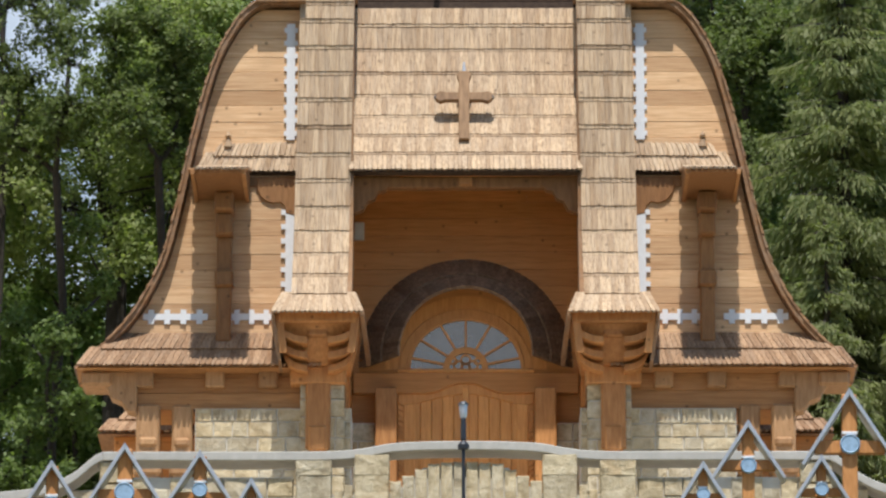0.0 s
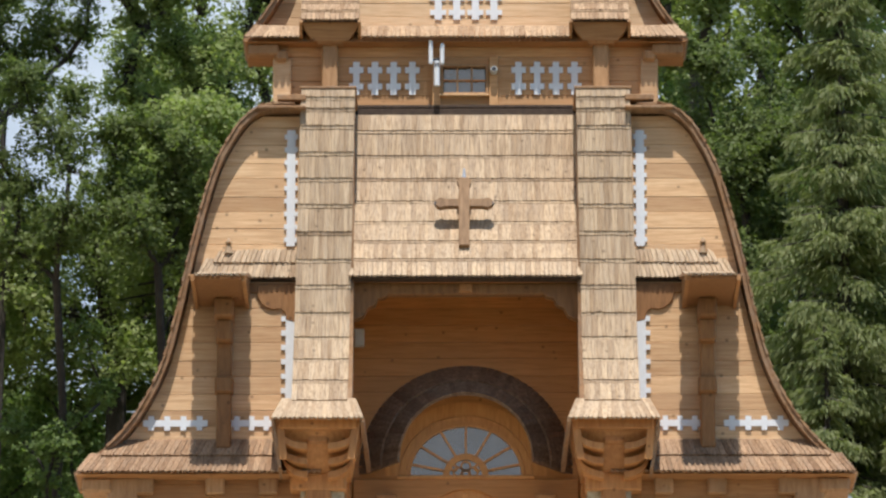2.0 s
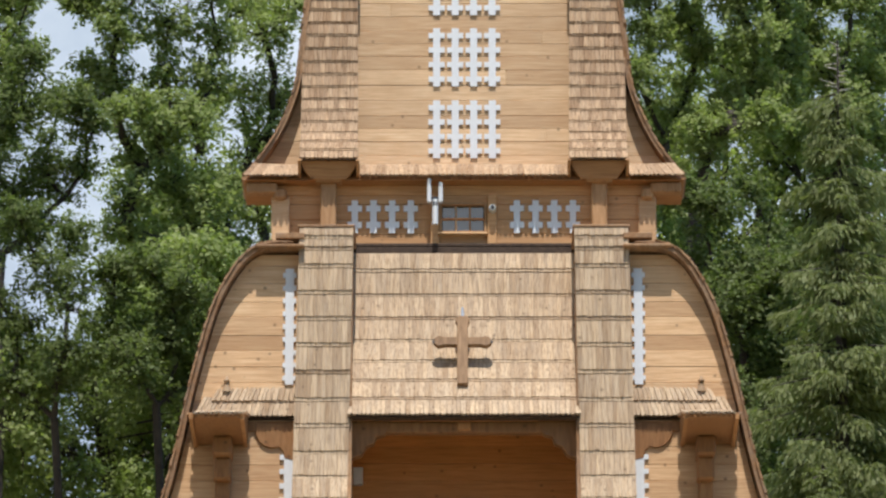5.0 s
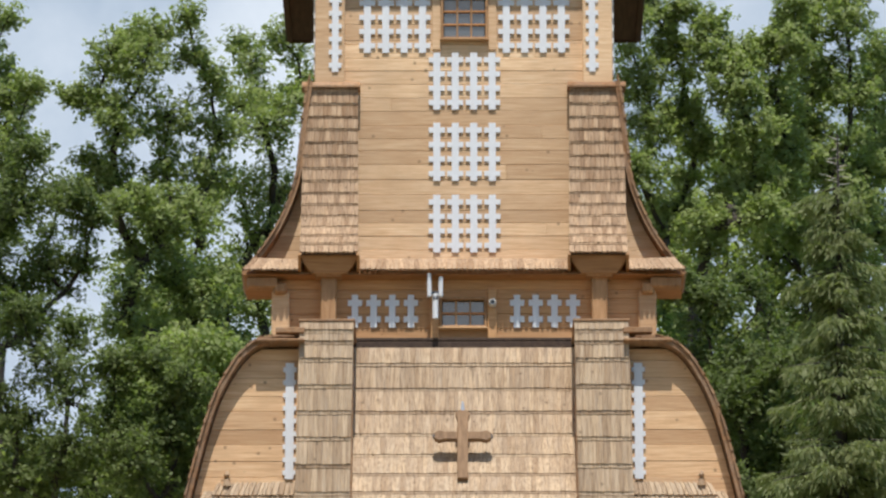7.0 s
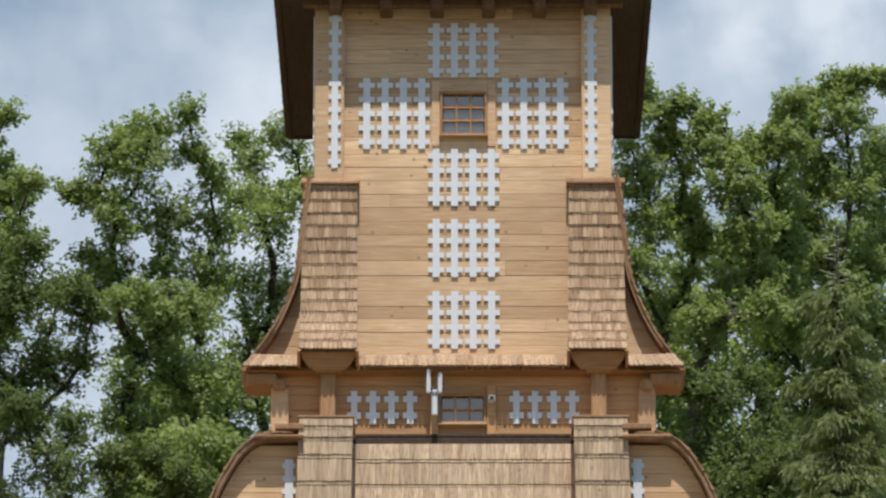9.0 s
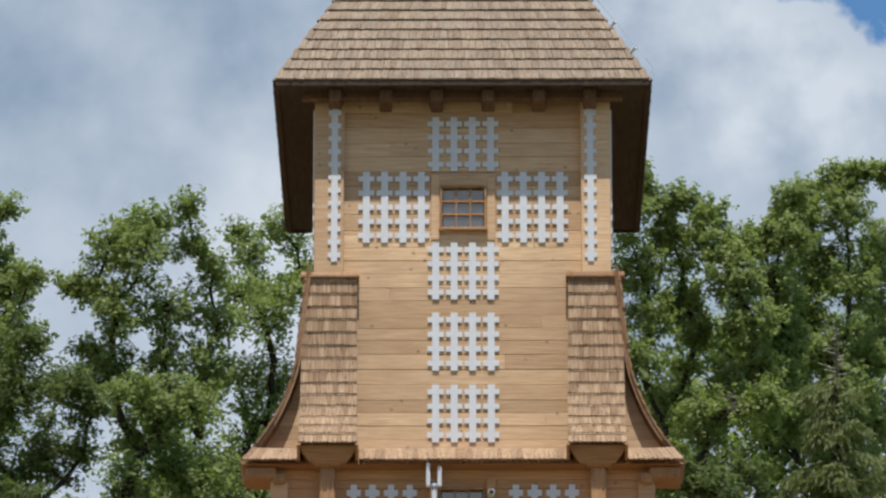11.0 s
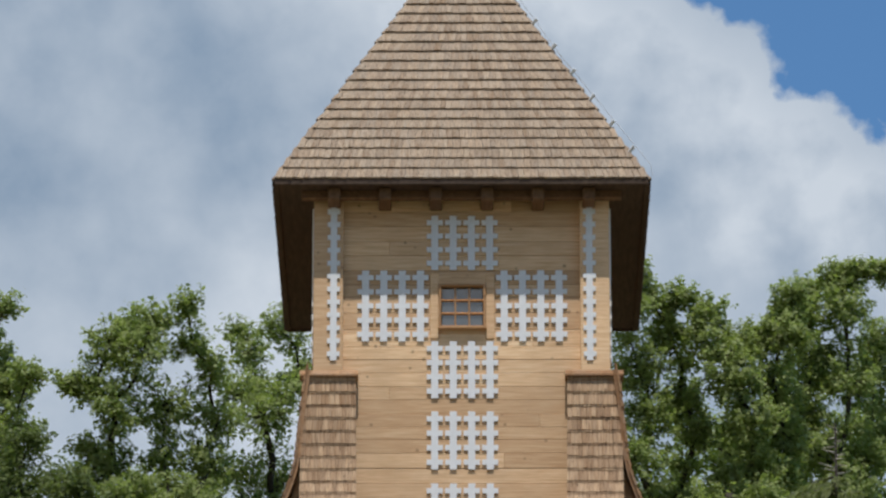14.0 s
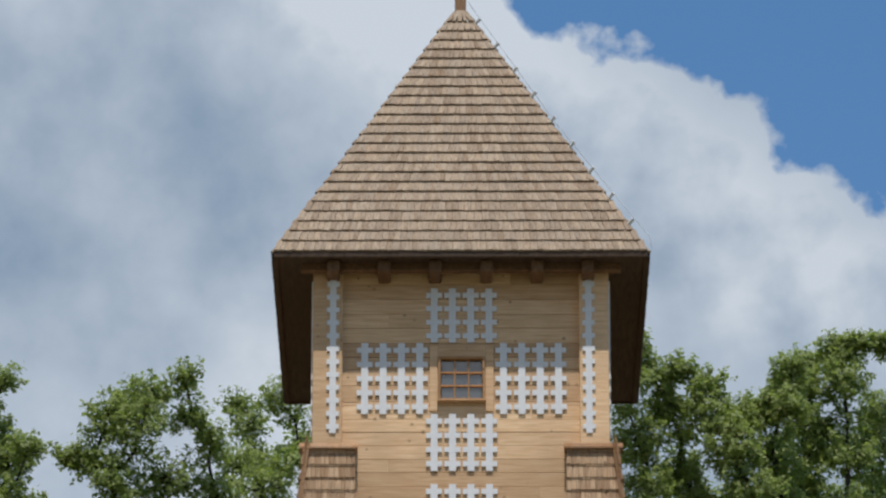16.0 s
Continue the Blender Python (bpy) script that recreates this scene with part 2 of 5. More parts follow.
def leaf_material(name, dark, base, light):
    m, nt, b = nodes_of(name)
    geo = nt.nodes.new("ShaderNodeNewGeometry")
    col = ramp(nt, geo.outputs["Random Per Island"], [(0.0, dark), (0.5, base), (1.0, light)])
    patch = noise_at(nt, 0.5, (1, 1, 1), 4.0, 0.6)
    col = mixed(nt, ramp(nt, patch, [(0.35, (0, 0, 0)), (0.7, (0.6, 0.6, 0.6))]), col, light)
    nt.links.new(col, b.inputs["Base Color"])
    b.inputs["Roughness"].default_value = 0.55
    b.inputs["Specular IOR Level"].default_value = 0.3
    tr = nt.nodes.new("ShaderNodeBsdfTranslucent")
    nt.links.new(mixed(nt, 1.0, col, (1.05, 1.2, 0.6), "MULTIPLY"), tr.inputs["Color"])
    mx = nt.nodes.new("ShaderNodeMixShader")
    mx.inputs[0].default_value = 0.5
    nt.links.new(b.outputs[0], mx.inputs[1])
    nt.links.new(tr.outputs[0], mx.inputs[2])
    nt.links.new(mx.outputs[0], nt.nodes["Material Output"].inputs["Surface"])
    return m


LEAF = leaf_material("oak_leaves", (0.10, 0.134, 0.041), (0.143, 0.185, 0.059), (0.20, 0.245, 0.094))
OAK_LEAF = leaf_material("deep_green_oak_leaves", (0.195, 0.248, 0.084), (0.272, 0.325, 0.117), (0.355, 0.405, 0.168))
LEAF_DARK = leaf_material("shaded_leaves", (0.108, 0.16, 0.05), (0.162, 0.23, 0.072), (0.23, 0.295, 0.105))
NEEDLE = leaf_material("spruce_needles", (0.165, 0.20, 0.08), (0.23, 0.262, 0.112), (0.31, 0.335, 0.16))
DEADWOOD = plain("dead_twig_bark", (0.46, 0.42, 0.37), 0.9, 0, 0.3, 9.0, 0.3)
BARK = plain("bark", (0.055, 0.045, 0.037), 0.9, 0, 0.4, 7.0, 0.6)
GRASS = plain("dry_hillside_grass", (0.13, 0.12, 0.055), 0.9, 0, 0.4, 3.0, 0.5)
PAVING = plain("terrace_paving", (0.52, 0.44, 0.33), 0.85, 0, 0.2, 4.0, 0.3)


# ---- mesh helpers ----
def link_mesh(name, bm, material, parent=None):
    me = bpy.data.meshes.new(name)
    bm.normal_update()
    bm.to_mesh(me)
    bm.free()
    me.materials.append(material)
    ob = new(name, me)
    ob.parent = parent
    return ob


def part(name, bm, material, parent, label=""):
    return tagged(link_mesh(name, bm, material, parent), label)


def thing(name, at, label, category, group="", kind=""):
    e = new(name)
    e.location = at
    e.empty_display_size = 0.2
    return tagged(e, label, category, group, kind)


def under(e, ob):
    """Hangs a mesh that was made in world places under an Empty that stands elsewhere."""
    ob.parent = e
    ob.matrix_parent_inverse = Matrix.Translation(e.location).inverted()
    return ob


def box(x0, x1, y0, y1, z0, z1, bevel=0.012, bm=None):
    made = bm is None
    bm = bm or bmesh.new()
    vs = [bm.verts.new(p) for p in ((x0, y0, z0), (x1, y0, z0), (x1, y1, z0), (x0, y1, z0), (x0, y0, z1), (x1, y0, z1), (x1, y1, z1), (x0, y1, z1))]
    for f in ((0, 3, 2, 1), (4, 5, 6, 7), (0, 1, 5, 4), (1, 2, 6, 5), (2, 3, 7, 6), (3, 0, 4, 7)):
        bm.faces.new([vs[i] for i in f])
    if bevel and made:
        bmesh.ops.bevel(bm, geom=bm.edges[:], offset=min(bevel, 0.3 * min(abs(x1 - x0), abs(y1 - y0), abs(z1 - z0))), segments=1, affect="EDGES", clamp_overlap=True)
    return bm


def prism(points, y0, y1, bevel=0.0, bm=None):
    """An outline in x and z, drawn out from y0 to y1."""
    made = bm is None
    bm = bm or bmesh.new()
    a = [bm.verts.new((x, y0, z)) for x, z in points]
    b = [bm.verts.new((x, y1, z)) for x, z in points]
    bm.faces.new(a)
    bm.faces.new(b[::-1])
    n = len(points)
    for i in range(n):
        j = (i + 1) % n
        bm.faces.new((a[j], a[i], b[i], b[j]))
    bmesh.ops.recalc_face_normals(bm, faces=bm.faces[:])
    if bevel and made:
        bmesh.ops.bevel(bm, geom=[e for e in bm.edges if abs(e.verts[0].co.y - e.verts[1].co.y) < 1e-6], offset=bevel, segments=1, affect="EDGES", clamp_overlap=True)
    return bm


def hull(corners):
    bm = bmesh.new()
    for p in corners:
        bm.verts.new(p)
    bmesh.ops.convex_hull(bm, input=bm.verts[:])
    return bm


def tube(points, radii, sides=8, bm=None):
    bm = bm or bmesh.new()
    rings = []
    for i, p in enumerate(points):
        p = Vector(p)
        d = (Vector(points[min(i + 1, len(points) - 1)]) - Vector(points[max(i - 1, 0)])).normalized()
        q = d.to_track_quat("Z", "Y")
        rings.append([bm.verts.new(p + q @ Vector((radii[i] * math.cos(k * math.tau / sides), radii[i] * math.sin(k * math.tau / sides), 0))) for k in range(sides)])
    for a, b in zip(rings, rings[1:]):
        for k in range(sides):
            bm.faces.new((a[k], a[(k + 1) % sides], b[(k + 1) % sides], b[k]))
    bm.faces.new(rings[0][::-1])
    bm.faces.new(rings[-1])
    return bm


def unit_shingle(name, material, pointed):
    """One split shingle: 1 wide, 1 long, thick at the butt and thin at the head."""
    if pointed:
        outline = [(-0.47, 0.05), (-0.2, -0.03), (0.2, -0.03), (0.47, 0.05), (0.47, 1.05), (-0.47, 1.05)]
    else:
        outline = [(-0.485, 0.0), (0.0, -0.012), (0.485, 0.0), (0.485, 1.08), (-0.485, 1.08)]
    bm = bmesh.new()
    lo = [bm.verts.new((x, y, -0.1)) for x, y in outline]
    hi = [bm.verts.new((x, y, (1.0 if y < 0.5 else 0.15) * (1.0 if abs(x) < 0.3 else 0.72))) for x, y in outline]
    bm.faces.new(lo[::-1])
    bm.faces.new(hi)
    n = len(outline)
    for i in range(n):
        bm.faces.new((lo[i], lo[(i + 1) % n], hi[(i + 1) % n], hi[i]))
    me = bpy.data.meshes.new(name)
    bm.to_mesh(me)
    bm.free()
    me.materials.append(material)
    return me


SHAPES = {}


def shingle_mesh(material, pointed):
    key = (material.name, pointed)
    if key not in SHAPES:
        SHAPES[key] = unit_shingle("shingle", material, pointed)
    return SHAPES[key]


class Joined:
    """Collects shingles past the count that stay pieces of their own into one mesh."""

    def __init__(self):
        self.v, self.f = [], []

    def add(self, me, m):
        base = len(self.v)
        self.v += [tuple(m @ w.co) for w in me.vertices]
        self.f += [tuple(base + i for i in p.vertices) for p in me.polygons]

    def finish(self, name, material, parent):
        if not self.v:
            return None
        me = bpy.data.meshes.new(name)
        me.from_pydata(self.v, [], self.f)
        me.materials.append(material)
        ob = new(name, me)
        ob.parent = parent
        return tagged(ob, kind="stuff")


rng = random.Random(7)


def lay_course(parent, low, high, width, material, thick=0.028, pointed=False, joined=None, lift=0.012):
    """A course of shingles between two level lines: low and high are (x0, x1, y, z) or two end points each."""
    if len(low) == 4:
        low = (Vector((low[0], low[2], low[3])), Vector((low[1], low[2], low[3])))
        high = (Vector((high[0], high[2], high[3])), Vector((high[1], high[2], high[3])))
    me = shingle_mesh(material, pointed)
    span = (low[1] - low[0]).length
    n = max(1, round(span / width))
    cuts = [0.0]
    for i in range(n):
        cuts.append(cuts[-1] + rng.uniform(0.72, 1.28))
    cuts = [c / cuts[-1] for c in cuts]
    for a, b in zip(cuts, cuts[1:]):
        c = 0.5 * (a + b)
        p, q = low[0].lerp(low[1], c), high[0].lerp(high[1], c)
        across = (low[1] - low[0]) * (b - a)
        up = q - p
        normal = across.cross(up).normalized()
        p = p - up.normalized() * rng.uniform(-0.005, 0.006) + normal * (lift + rng.uniform(0, 0.004))
        if not pointed:
            across = across.lerp((high[1] - high[0]) * (b - a), 0.5)
        m = Matrix.Identity(4)
        t = thick * rng.uniform(0.85, 1.15)
        for k, v in enumerate((across, q - p, normal * t)):
            m[0][k], m[1][k], m[2][k] = v
        m[0][3], m[1][3], m[2][3] = p
        if joined is not None:
            joined.add(me, m)
        else:
            ob = new("shingle", me)
            ob.parent = parent
            ob.matrix_basis = m


def lay_roof(parent, low, high, courses, width, material, thick=0.028, joined=None, single=999, pointed_eave=True, cap=0.0):
    """Courses from the eave line low to the head line high, both (x0, x1, y, z)."""
    whole = courses + cap
    for k in range(courses):
        a, b = k / whole, (k + 1) / whole if k < courses - 1 else 1.0
        l = [u + (v - u) * a for u, v in zip(low, high)]
        h = [u + (v - u) * b for u, v in zip(low, high)]
        lay_course(parent, l, h, width, material, thick, pointed_eave and k == 0, joined if k >= single else None)


def plank_wall(parent, x0, x1, y, z0, z1, height, material, thick=0.05, edge=None, seams=0.0, hole=None):
    """Level boards with tight open joints; edge(z) gives the outer x where the wall is shaped."""
    z = z0
    r = random.Random(int(abs(x0 * 100) + z0 * 10))
    while z < z1 - 0.02:
        h = min(height * r.uniform(0.88, 1.12), z1 - z)
        if z1 - z - h < 0.05:
            h = z1 - z
        a, b = z + 0.002, z + h - 0.002
        out = r.uniform(0, 0.006)
        if edge:
            s = 1 if x1 > 0 else -1
            pts = [(s * x0, a), (s * edge(a), a), (s * edge(0.5 * (a + b)), 0.5 * (a + b)), (s * edge(b), b), (s * x0, b)]
            part("plank", prism(pts, y - out, y + thick, 0.004), material, parent)
        else:
            cuts = [x0, x1]
            if seams and r.random() < seams:
                cuts = [x0, x0 + (x1 - x0) * r.uniform(0.2, 0.8), x1]
            spans = list(zip(cuts, cuts[1:]))
            if hole and hole[2] < 0.5 * (a + b) < hole[3]:
                spans = [(x0, hole[0]), (hole[1], x1)]
            for u, v in spans:
                part("plank", box(u + 0.001, v - 0.001, y - out, y + thick, a, b, 0.004), material, parent)
        z += h


def curve_at(table, z):
    """Half width at height z, along a smooth curve through (z, half width) pairs listed downwards."""
    pts = table
    if z >= pts[0][0]:
        return pts[0][1]
    for (za, xa), (zb, xb) in zip(pts, pts[1:]):
        if z >= zb:
            f = (za - z) / (za - zb)
            return xa + (xb - xa) * f
    return pts[-1][1]


def smooth(table, steps=6):
    """Catmull-Rom through (x, z) points."""
    out = []
    p = [table[0]] + list(table) + [table[-1]]
    for i in range(1, len(p) - 2):
        for k in range(steps):
            t = k / steps
            out.append(tuple(0.5 * (2 * p[i][c] + (p[i + 1][c] - p[i - 1][c]) * t + (2 * p[i - 1][c] - 5 * p[i][c] + 4 * p[i + 1][c] - p[i + 2][c]) * t * t
                                    + (3 * p[i][c] - p[i - 1][c] - 3 * p[i + 1][c] + p[i + 2][c]) * t ** 3) for c in (0, 1)))
    out.append(tuple(table[-1]))
    return out


def curved_roof(parent, name, curve, side, y0, y1, thick, material):
    """A bell-cast roof side: the curve, thick outwards, drawn back from the front edge."""
    pts = [(side * x, z) for x, z in curve]
    outer = []
    for i, (x, z) in enumerate(curve):
        a, b = curve[max(i - 1, 0)], curve[min(i + 1, len(curve) - 1)]
        d = Vector((b[0] - a[0], b[1] - a[1])).normalized()
        n = Vector((-d.y, d.x))
        outer.append((side * (x + n.x * thick), z + n.y * thick))
    bm = bmesh.new()
    rows = [[bm.verts.new((x, y, z)) for x, z in line] for line in (pts, outer) for y in (y0, y1)]
    a0, a1, b0, b1 = rows
    for i in range(len(pts) - 1):
        bm.faces.new((a0[i], a0[i + 1], b0[i + 1], b0[i]))
        bm.faces.new((a1[i], b1[i], b1[i + 1], a1[i + 1]))
        bm.faces.new((a0[i], a1[i], a1[i + 1], a0[i + 1]))
        bm.faces.new((b0[i], b0[i + 1], b1[i + 1], b1[i]))
    for i in (0, -1):
        bm.faces.new((a0[i], b0[i], b1[i], a1[i]))
    bmesh.ops.recalc_face_normals(bm, faces=bm.faces[:])
    roof = part(name, bm, material, parent)
    # butts of the side courses show as a ragged rim along the front edge
    me = shingle_mesh(material, False)
    length, acc = 0.13, 0.0
    for (xa, za), (xb, zb) in zip(outer, outer[1:]):
        acc += math.hypot(xb - xa, zb - za)
        if acc < length:
            continue
        acc = 0.0
        d = Vector((xb - xa, 0, zb - za)).normalized()
        n = Vector((0, 1, 0)).cross(d) * (1 if side < 0 else -1)
        if n.x * side < 0:
            n = -n
        m = Matrix.Identity(4)
        q = Vector((xb, y0 - rng.uniform(0.01, 0.05), zb)) + n * 0.005 + d * rng.uniform(0.0, 0.03)
        for k, v in enumerate((Vector((0, 0.4, 0)), -d * 0.24, n * 0.045)):
            m[0][k], m[1][k], m[2][k] = v
        q = q + Vector((0, 0.2, 0))
        m[0][3], m[1][3], m[2][3] = q
        ob = new("shingle", me)
        ob.parent = roof
        ob.matrix_basis = m
    return roof


def fret_outline(n, pitch, arm, bar, arm_h, tip=0.04):
    """Half outline of a pierced board: a bar with n pairs of short arms."""
    right, total = [], n * pitch
    right.append((bar, 0.0))
    for k in range(n):
        c = (k + 0.5) * pitch
        right += [(bar, c - arm_h), (arm, c - arm_h), (arm, c + arm_h), (bar, c + arm_h)]
    right.append((bar, total))
    return right + [(-x, z) for x, z in reversed(right)]


FRETS = {}


def fret_strip(parent, x, y, z0, z1, n, arm=0.115, bar=0.05, level=False, thick=0.022):
    pitch = (z1 - z0) / n
    key = (round(pitch, 3), n, arm, bar, level)
    if key not in FRETS:
        pts = fret_outline(n, pitch, arm, bar, 0.18 * pitch)
        if level:
            pts = [(z, x) for x, z in pts]
        bm = prism(pts, -thick, 0.0)
        me = bpy.data.meshes.new("fretwork_strip")
        bm.normal_update()
        bm.to_mesh(me)
        bm.free()
        me.materials.append(WHITE)
        FRETS[key] = me
    ob = new("fretwork_strip", FRETS[key])
    ob.parent = parent
    ob.location = (z0, y, x) if level else (x, y, z0)
    return tagged(ob, "white-painted fretwork board of stacked crosses")


def sash_window(parent, x0, x1, y, z0, z1, cols, rows, casing=0.10):
    """A small window: reveal, casing boards, glazing bars and panes."""
    w = part("window", box(x0 - 0.02, x1 + 0.02, y + 0.06, y + 0.09, z0 - 0.02, z1 + 0.02, 0), DARK, parent, "small square-paned wooden window")
    f = 0.035
    for a, b, c, d in ((x0 - f, x0, z0 - f, z1 + f), (x1, x1 + f, z0 - f, z1 + f), (x0, x1, z1, z1 + f), (x0, x1, z0 - f, z0)):
        part("window_frame", box(a, b, y - 0.05, y + 0.07, c, d, 0.006), BROWN, w)
    for i in range(1, cols):
        c = x0 + (x1 - x0) * i / cols
        part("glazing_bar", box(c - 0.013, c + 0.013, y - 0.005, y + 0.05, z0, z1, 0.004), BROWN, w)
    for i in range(1, rows):
        c = z0 + (z1 - z0) * i / rows
        part("glazing_bar", box(x0, x1, y - 0.002, y + 0.05, c - 0.013, c + 0.013, 0.004), BEAM, w)
    for i in range(cols):
        for j in range(rows):
            a, b = x0 + (x1 - x0) * i / cols, x0 + (x1 - x0) * (i + 1) / cols
            c, d = z0 + (z1 - z0) * j / rows, z0 + (z1 - z0) * (j + 1) / rows
            part("pane", box(a + 0.012, b - 0.012, y + 0.03, y + 0.036, c + 0.012, d - 0.012, 0), GLASS, w)
    part("window_sill", box(x0 - 0.05, x1 + 0.05, y - 0.09, y + 0.02, z0 - f - 0.018, z0 - f, 0.006), PLANK, w)
    return w


def prism_x(profile, x0, x1, back):
    """A slab under a (y, z) profile, drawn across from x0 to x1 and as deep as back."""
    bm = bmesh.new()
    pts = list(profile) + [(y + back, z - 0.02) for y, z in reversed(profile)]
    a = [bm.verts.new((x0, y, z)) for y, z in pts]
    b = [bm.verts.new((x1, y, z)) for y, z in pts]
    n = len(pts)
    h = n // 2
    for i in range(h - 1):
        for ring_ in (a, b):
            bm.faces.new((ring_[i], ring_[i + 1], ring_[n - 2 - i], ring_[n - 1 - i]))
    for i in range(n):
        j = (i + 1) % n
        bm.faces.new((a[i], a[j], b[j], b[i]))
    bmesh.ops.recalc_face_normals(bm, faces=bm.faces[:])
    return bm


def lay_starter(parent, edge, up, width, material, drop=0.05):
    """The doubled under-course whose tips show as a second line below the butts of the course above."""
    me = shingle_mesh(material, False)
    span = edge[1] - edge[0]
    n = max(1, round(span.length / width))
    joined = Joined()
    normal = span.cross(up).normalized()
    for k in range(n):
        m = Matrix.Identity(4)
        d = drop * rng.uniform(0.9, 1.1)
        for c, v in enumerate((span / n, up * (d + 0.09), normal * 0.013)):
            m[0][c], m[1][c], m[2][c] = v
        m[0][3], m[1][3], m[2][3] = edge[0] + span * ((k + 0.5) / n) - up * d + normal * 0.014
        joined.add(me, m)
    joined.finish("under_course", material, parent)


def lay_profile(parent, profile, x_low, x_high, width, material, thick, pointed=True, double=0.0):
    """Courses along a swept (y, z) profile from the eave up; x_low and x_high are the side limits at foot and head."""
    z0, z1 = profile[0][1], profile[-1][1]
    for k, ((ya, za), (yb, zb)) in enumerate(zip(profile, profile[1:])):
        f, g = (za - z0) / (z1 - z0), (zb - z0) / (z1 - z0)
        l = [u + (v - u) * f for u, v in zip(x_low, x_high)]
        h = [u + (v - u) * g for u, v in zip(x_low, x_high)]
        lay_course(parent, (*l, ya, za), (*h, yb, zb), width, material, thick, pointed and k == 0)
        if double and k:
            lay_starter(parent, (Vector((l[0], ya, za)), Vector((l[1], ya, za))), Vector((0, yb - ya, zb - za)).normalized(), width, material, double)


PORCH = [(-1.72, 5.03), (-1.479, 5.337), (-1.255, 5.657), (-1.051, 5.99), (-0.878, 6.34), (-0.742, 6.705), (-0.621, 7.077), (-0.549, 7.46), (-0.50, 7.69)]
PILLAR = [(-2.27, 3.142), (-2.069, 3.476), (-1.90, 3.817), (-1.78, 4.165), (-1.71, 4.53), (-1.68, 4.925), (-1.65, 5.30), (-1.63, 5.70), (-1.61, 6.095), (-1.59, 6.475), (-1.575, 6.855), (-1.56, 7.24), (-1.55, 7.49), (-1.545, 7.655), (-1.54, 7.775)]
BUTT = [(-0.80, 9.0), (-0.69, 9.17), (-0.58, 9.33), (-0.475, 9.495), (-0.40, 9.685), (-0.345, 9.875), (-0.30, 10.06), (-0.27, 10.255), (-0.245, 10.45), (-0.225, 10.645), (-0.21, 10.85), (-0.20, 11.05), (-0.19, 11.24), (-0.185, 11.44), (-0.18, 11.635), (-0.179, 11.68)]


# ---- the church ----
church = thing("wooden_church", (0, 0, -0.9), "tall timber church with bell-cast shingled roofs, plank walls and white fretwork", "church")
church.location = (0, 0, 0)
TD = 4.94                       # depth of the tower
tower = part("tower_wall", box(-2.08, 2.08, 0.10, TD, 7.9, 14.6, 0), PORCH_WOOD, church, "horizontal larch boards of the upper tower")
plank_wall(tower, -2.1, 2.1, 0.0, 9.1, 12.45, 0.209, TOWER_PLANK, seams=0.35)
plank_wall(tower, -2.1, 2.1, 0.0, 12.45, 13.13, 0.226, TOWER_PLANK, hole=(-0.32, 0.34, 12.4, 13.2))
plank_wall(tower, -2.1, 2.1, 0.0, 13.13, 14.62, 0.213, TOWER_PLANK, seams=0.35)
for s in (-1, 1):
    # corner boards, proud of the wall, with a strip of crosses
    part("corner_board", box(s * 1.70, s * 2.125, -0.13, 0.06, 11.75, 14.5, 0.01) if s > 0 else box(-2.125, -1.70, -0.13, 0.06, 11.75, 14.5, 0.01), TOWER_PLANK, tower)
    fret_strip(tower, s * 1.835, -0.131, 11.93, 14.3, 12, 0.09, 0.046)
    side = fret_strip(tower, 0, 0, 11.93, 14.3, 12, 0.09, 0.046)
    side.matrix_basis = Matrix.Translation((s * 2.126, 0.05, 11.93)) @ pose(0, 0, 0, 0, 0, 90 if s > 0 else -90)
for x0, z0, z1, n in ((0.0, 13.35, 14.18, 4), (0.0, 11.40, 12.26, 4), (0.0, 10.33, 11.20, 4), (0.0, 9.26, 10.12, 4), (-0.995, 12.26, 13.34, 5), (0.995, 12.26, 13.34, 5)):
    for k in range(4):
        fret_strip(tower, x0 + 0.01 + (k - 1.5) * 0.263, -0.008, z0, z1, n)
sash_window(tower, -0.29, 0.31, -0.02, 12.49, 13.09, 3, 3)
for a, b, c, d in ((-0.45, -0.33, 12.3, 13.3), (0.35, 0.47, 12.3, 13.3), (-0.33, 0.35, 13.13, 13.3)):
    part("casing", box(a, b, -0.035, 0.0, c, d, 0.006), TOWER_PLANK, tower)

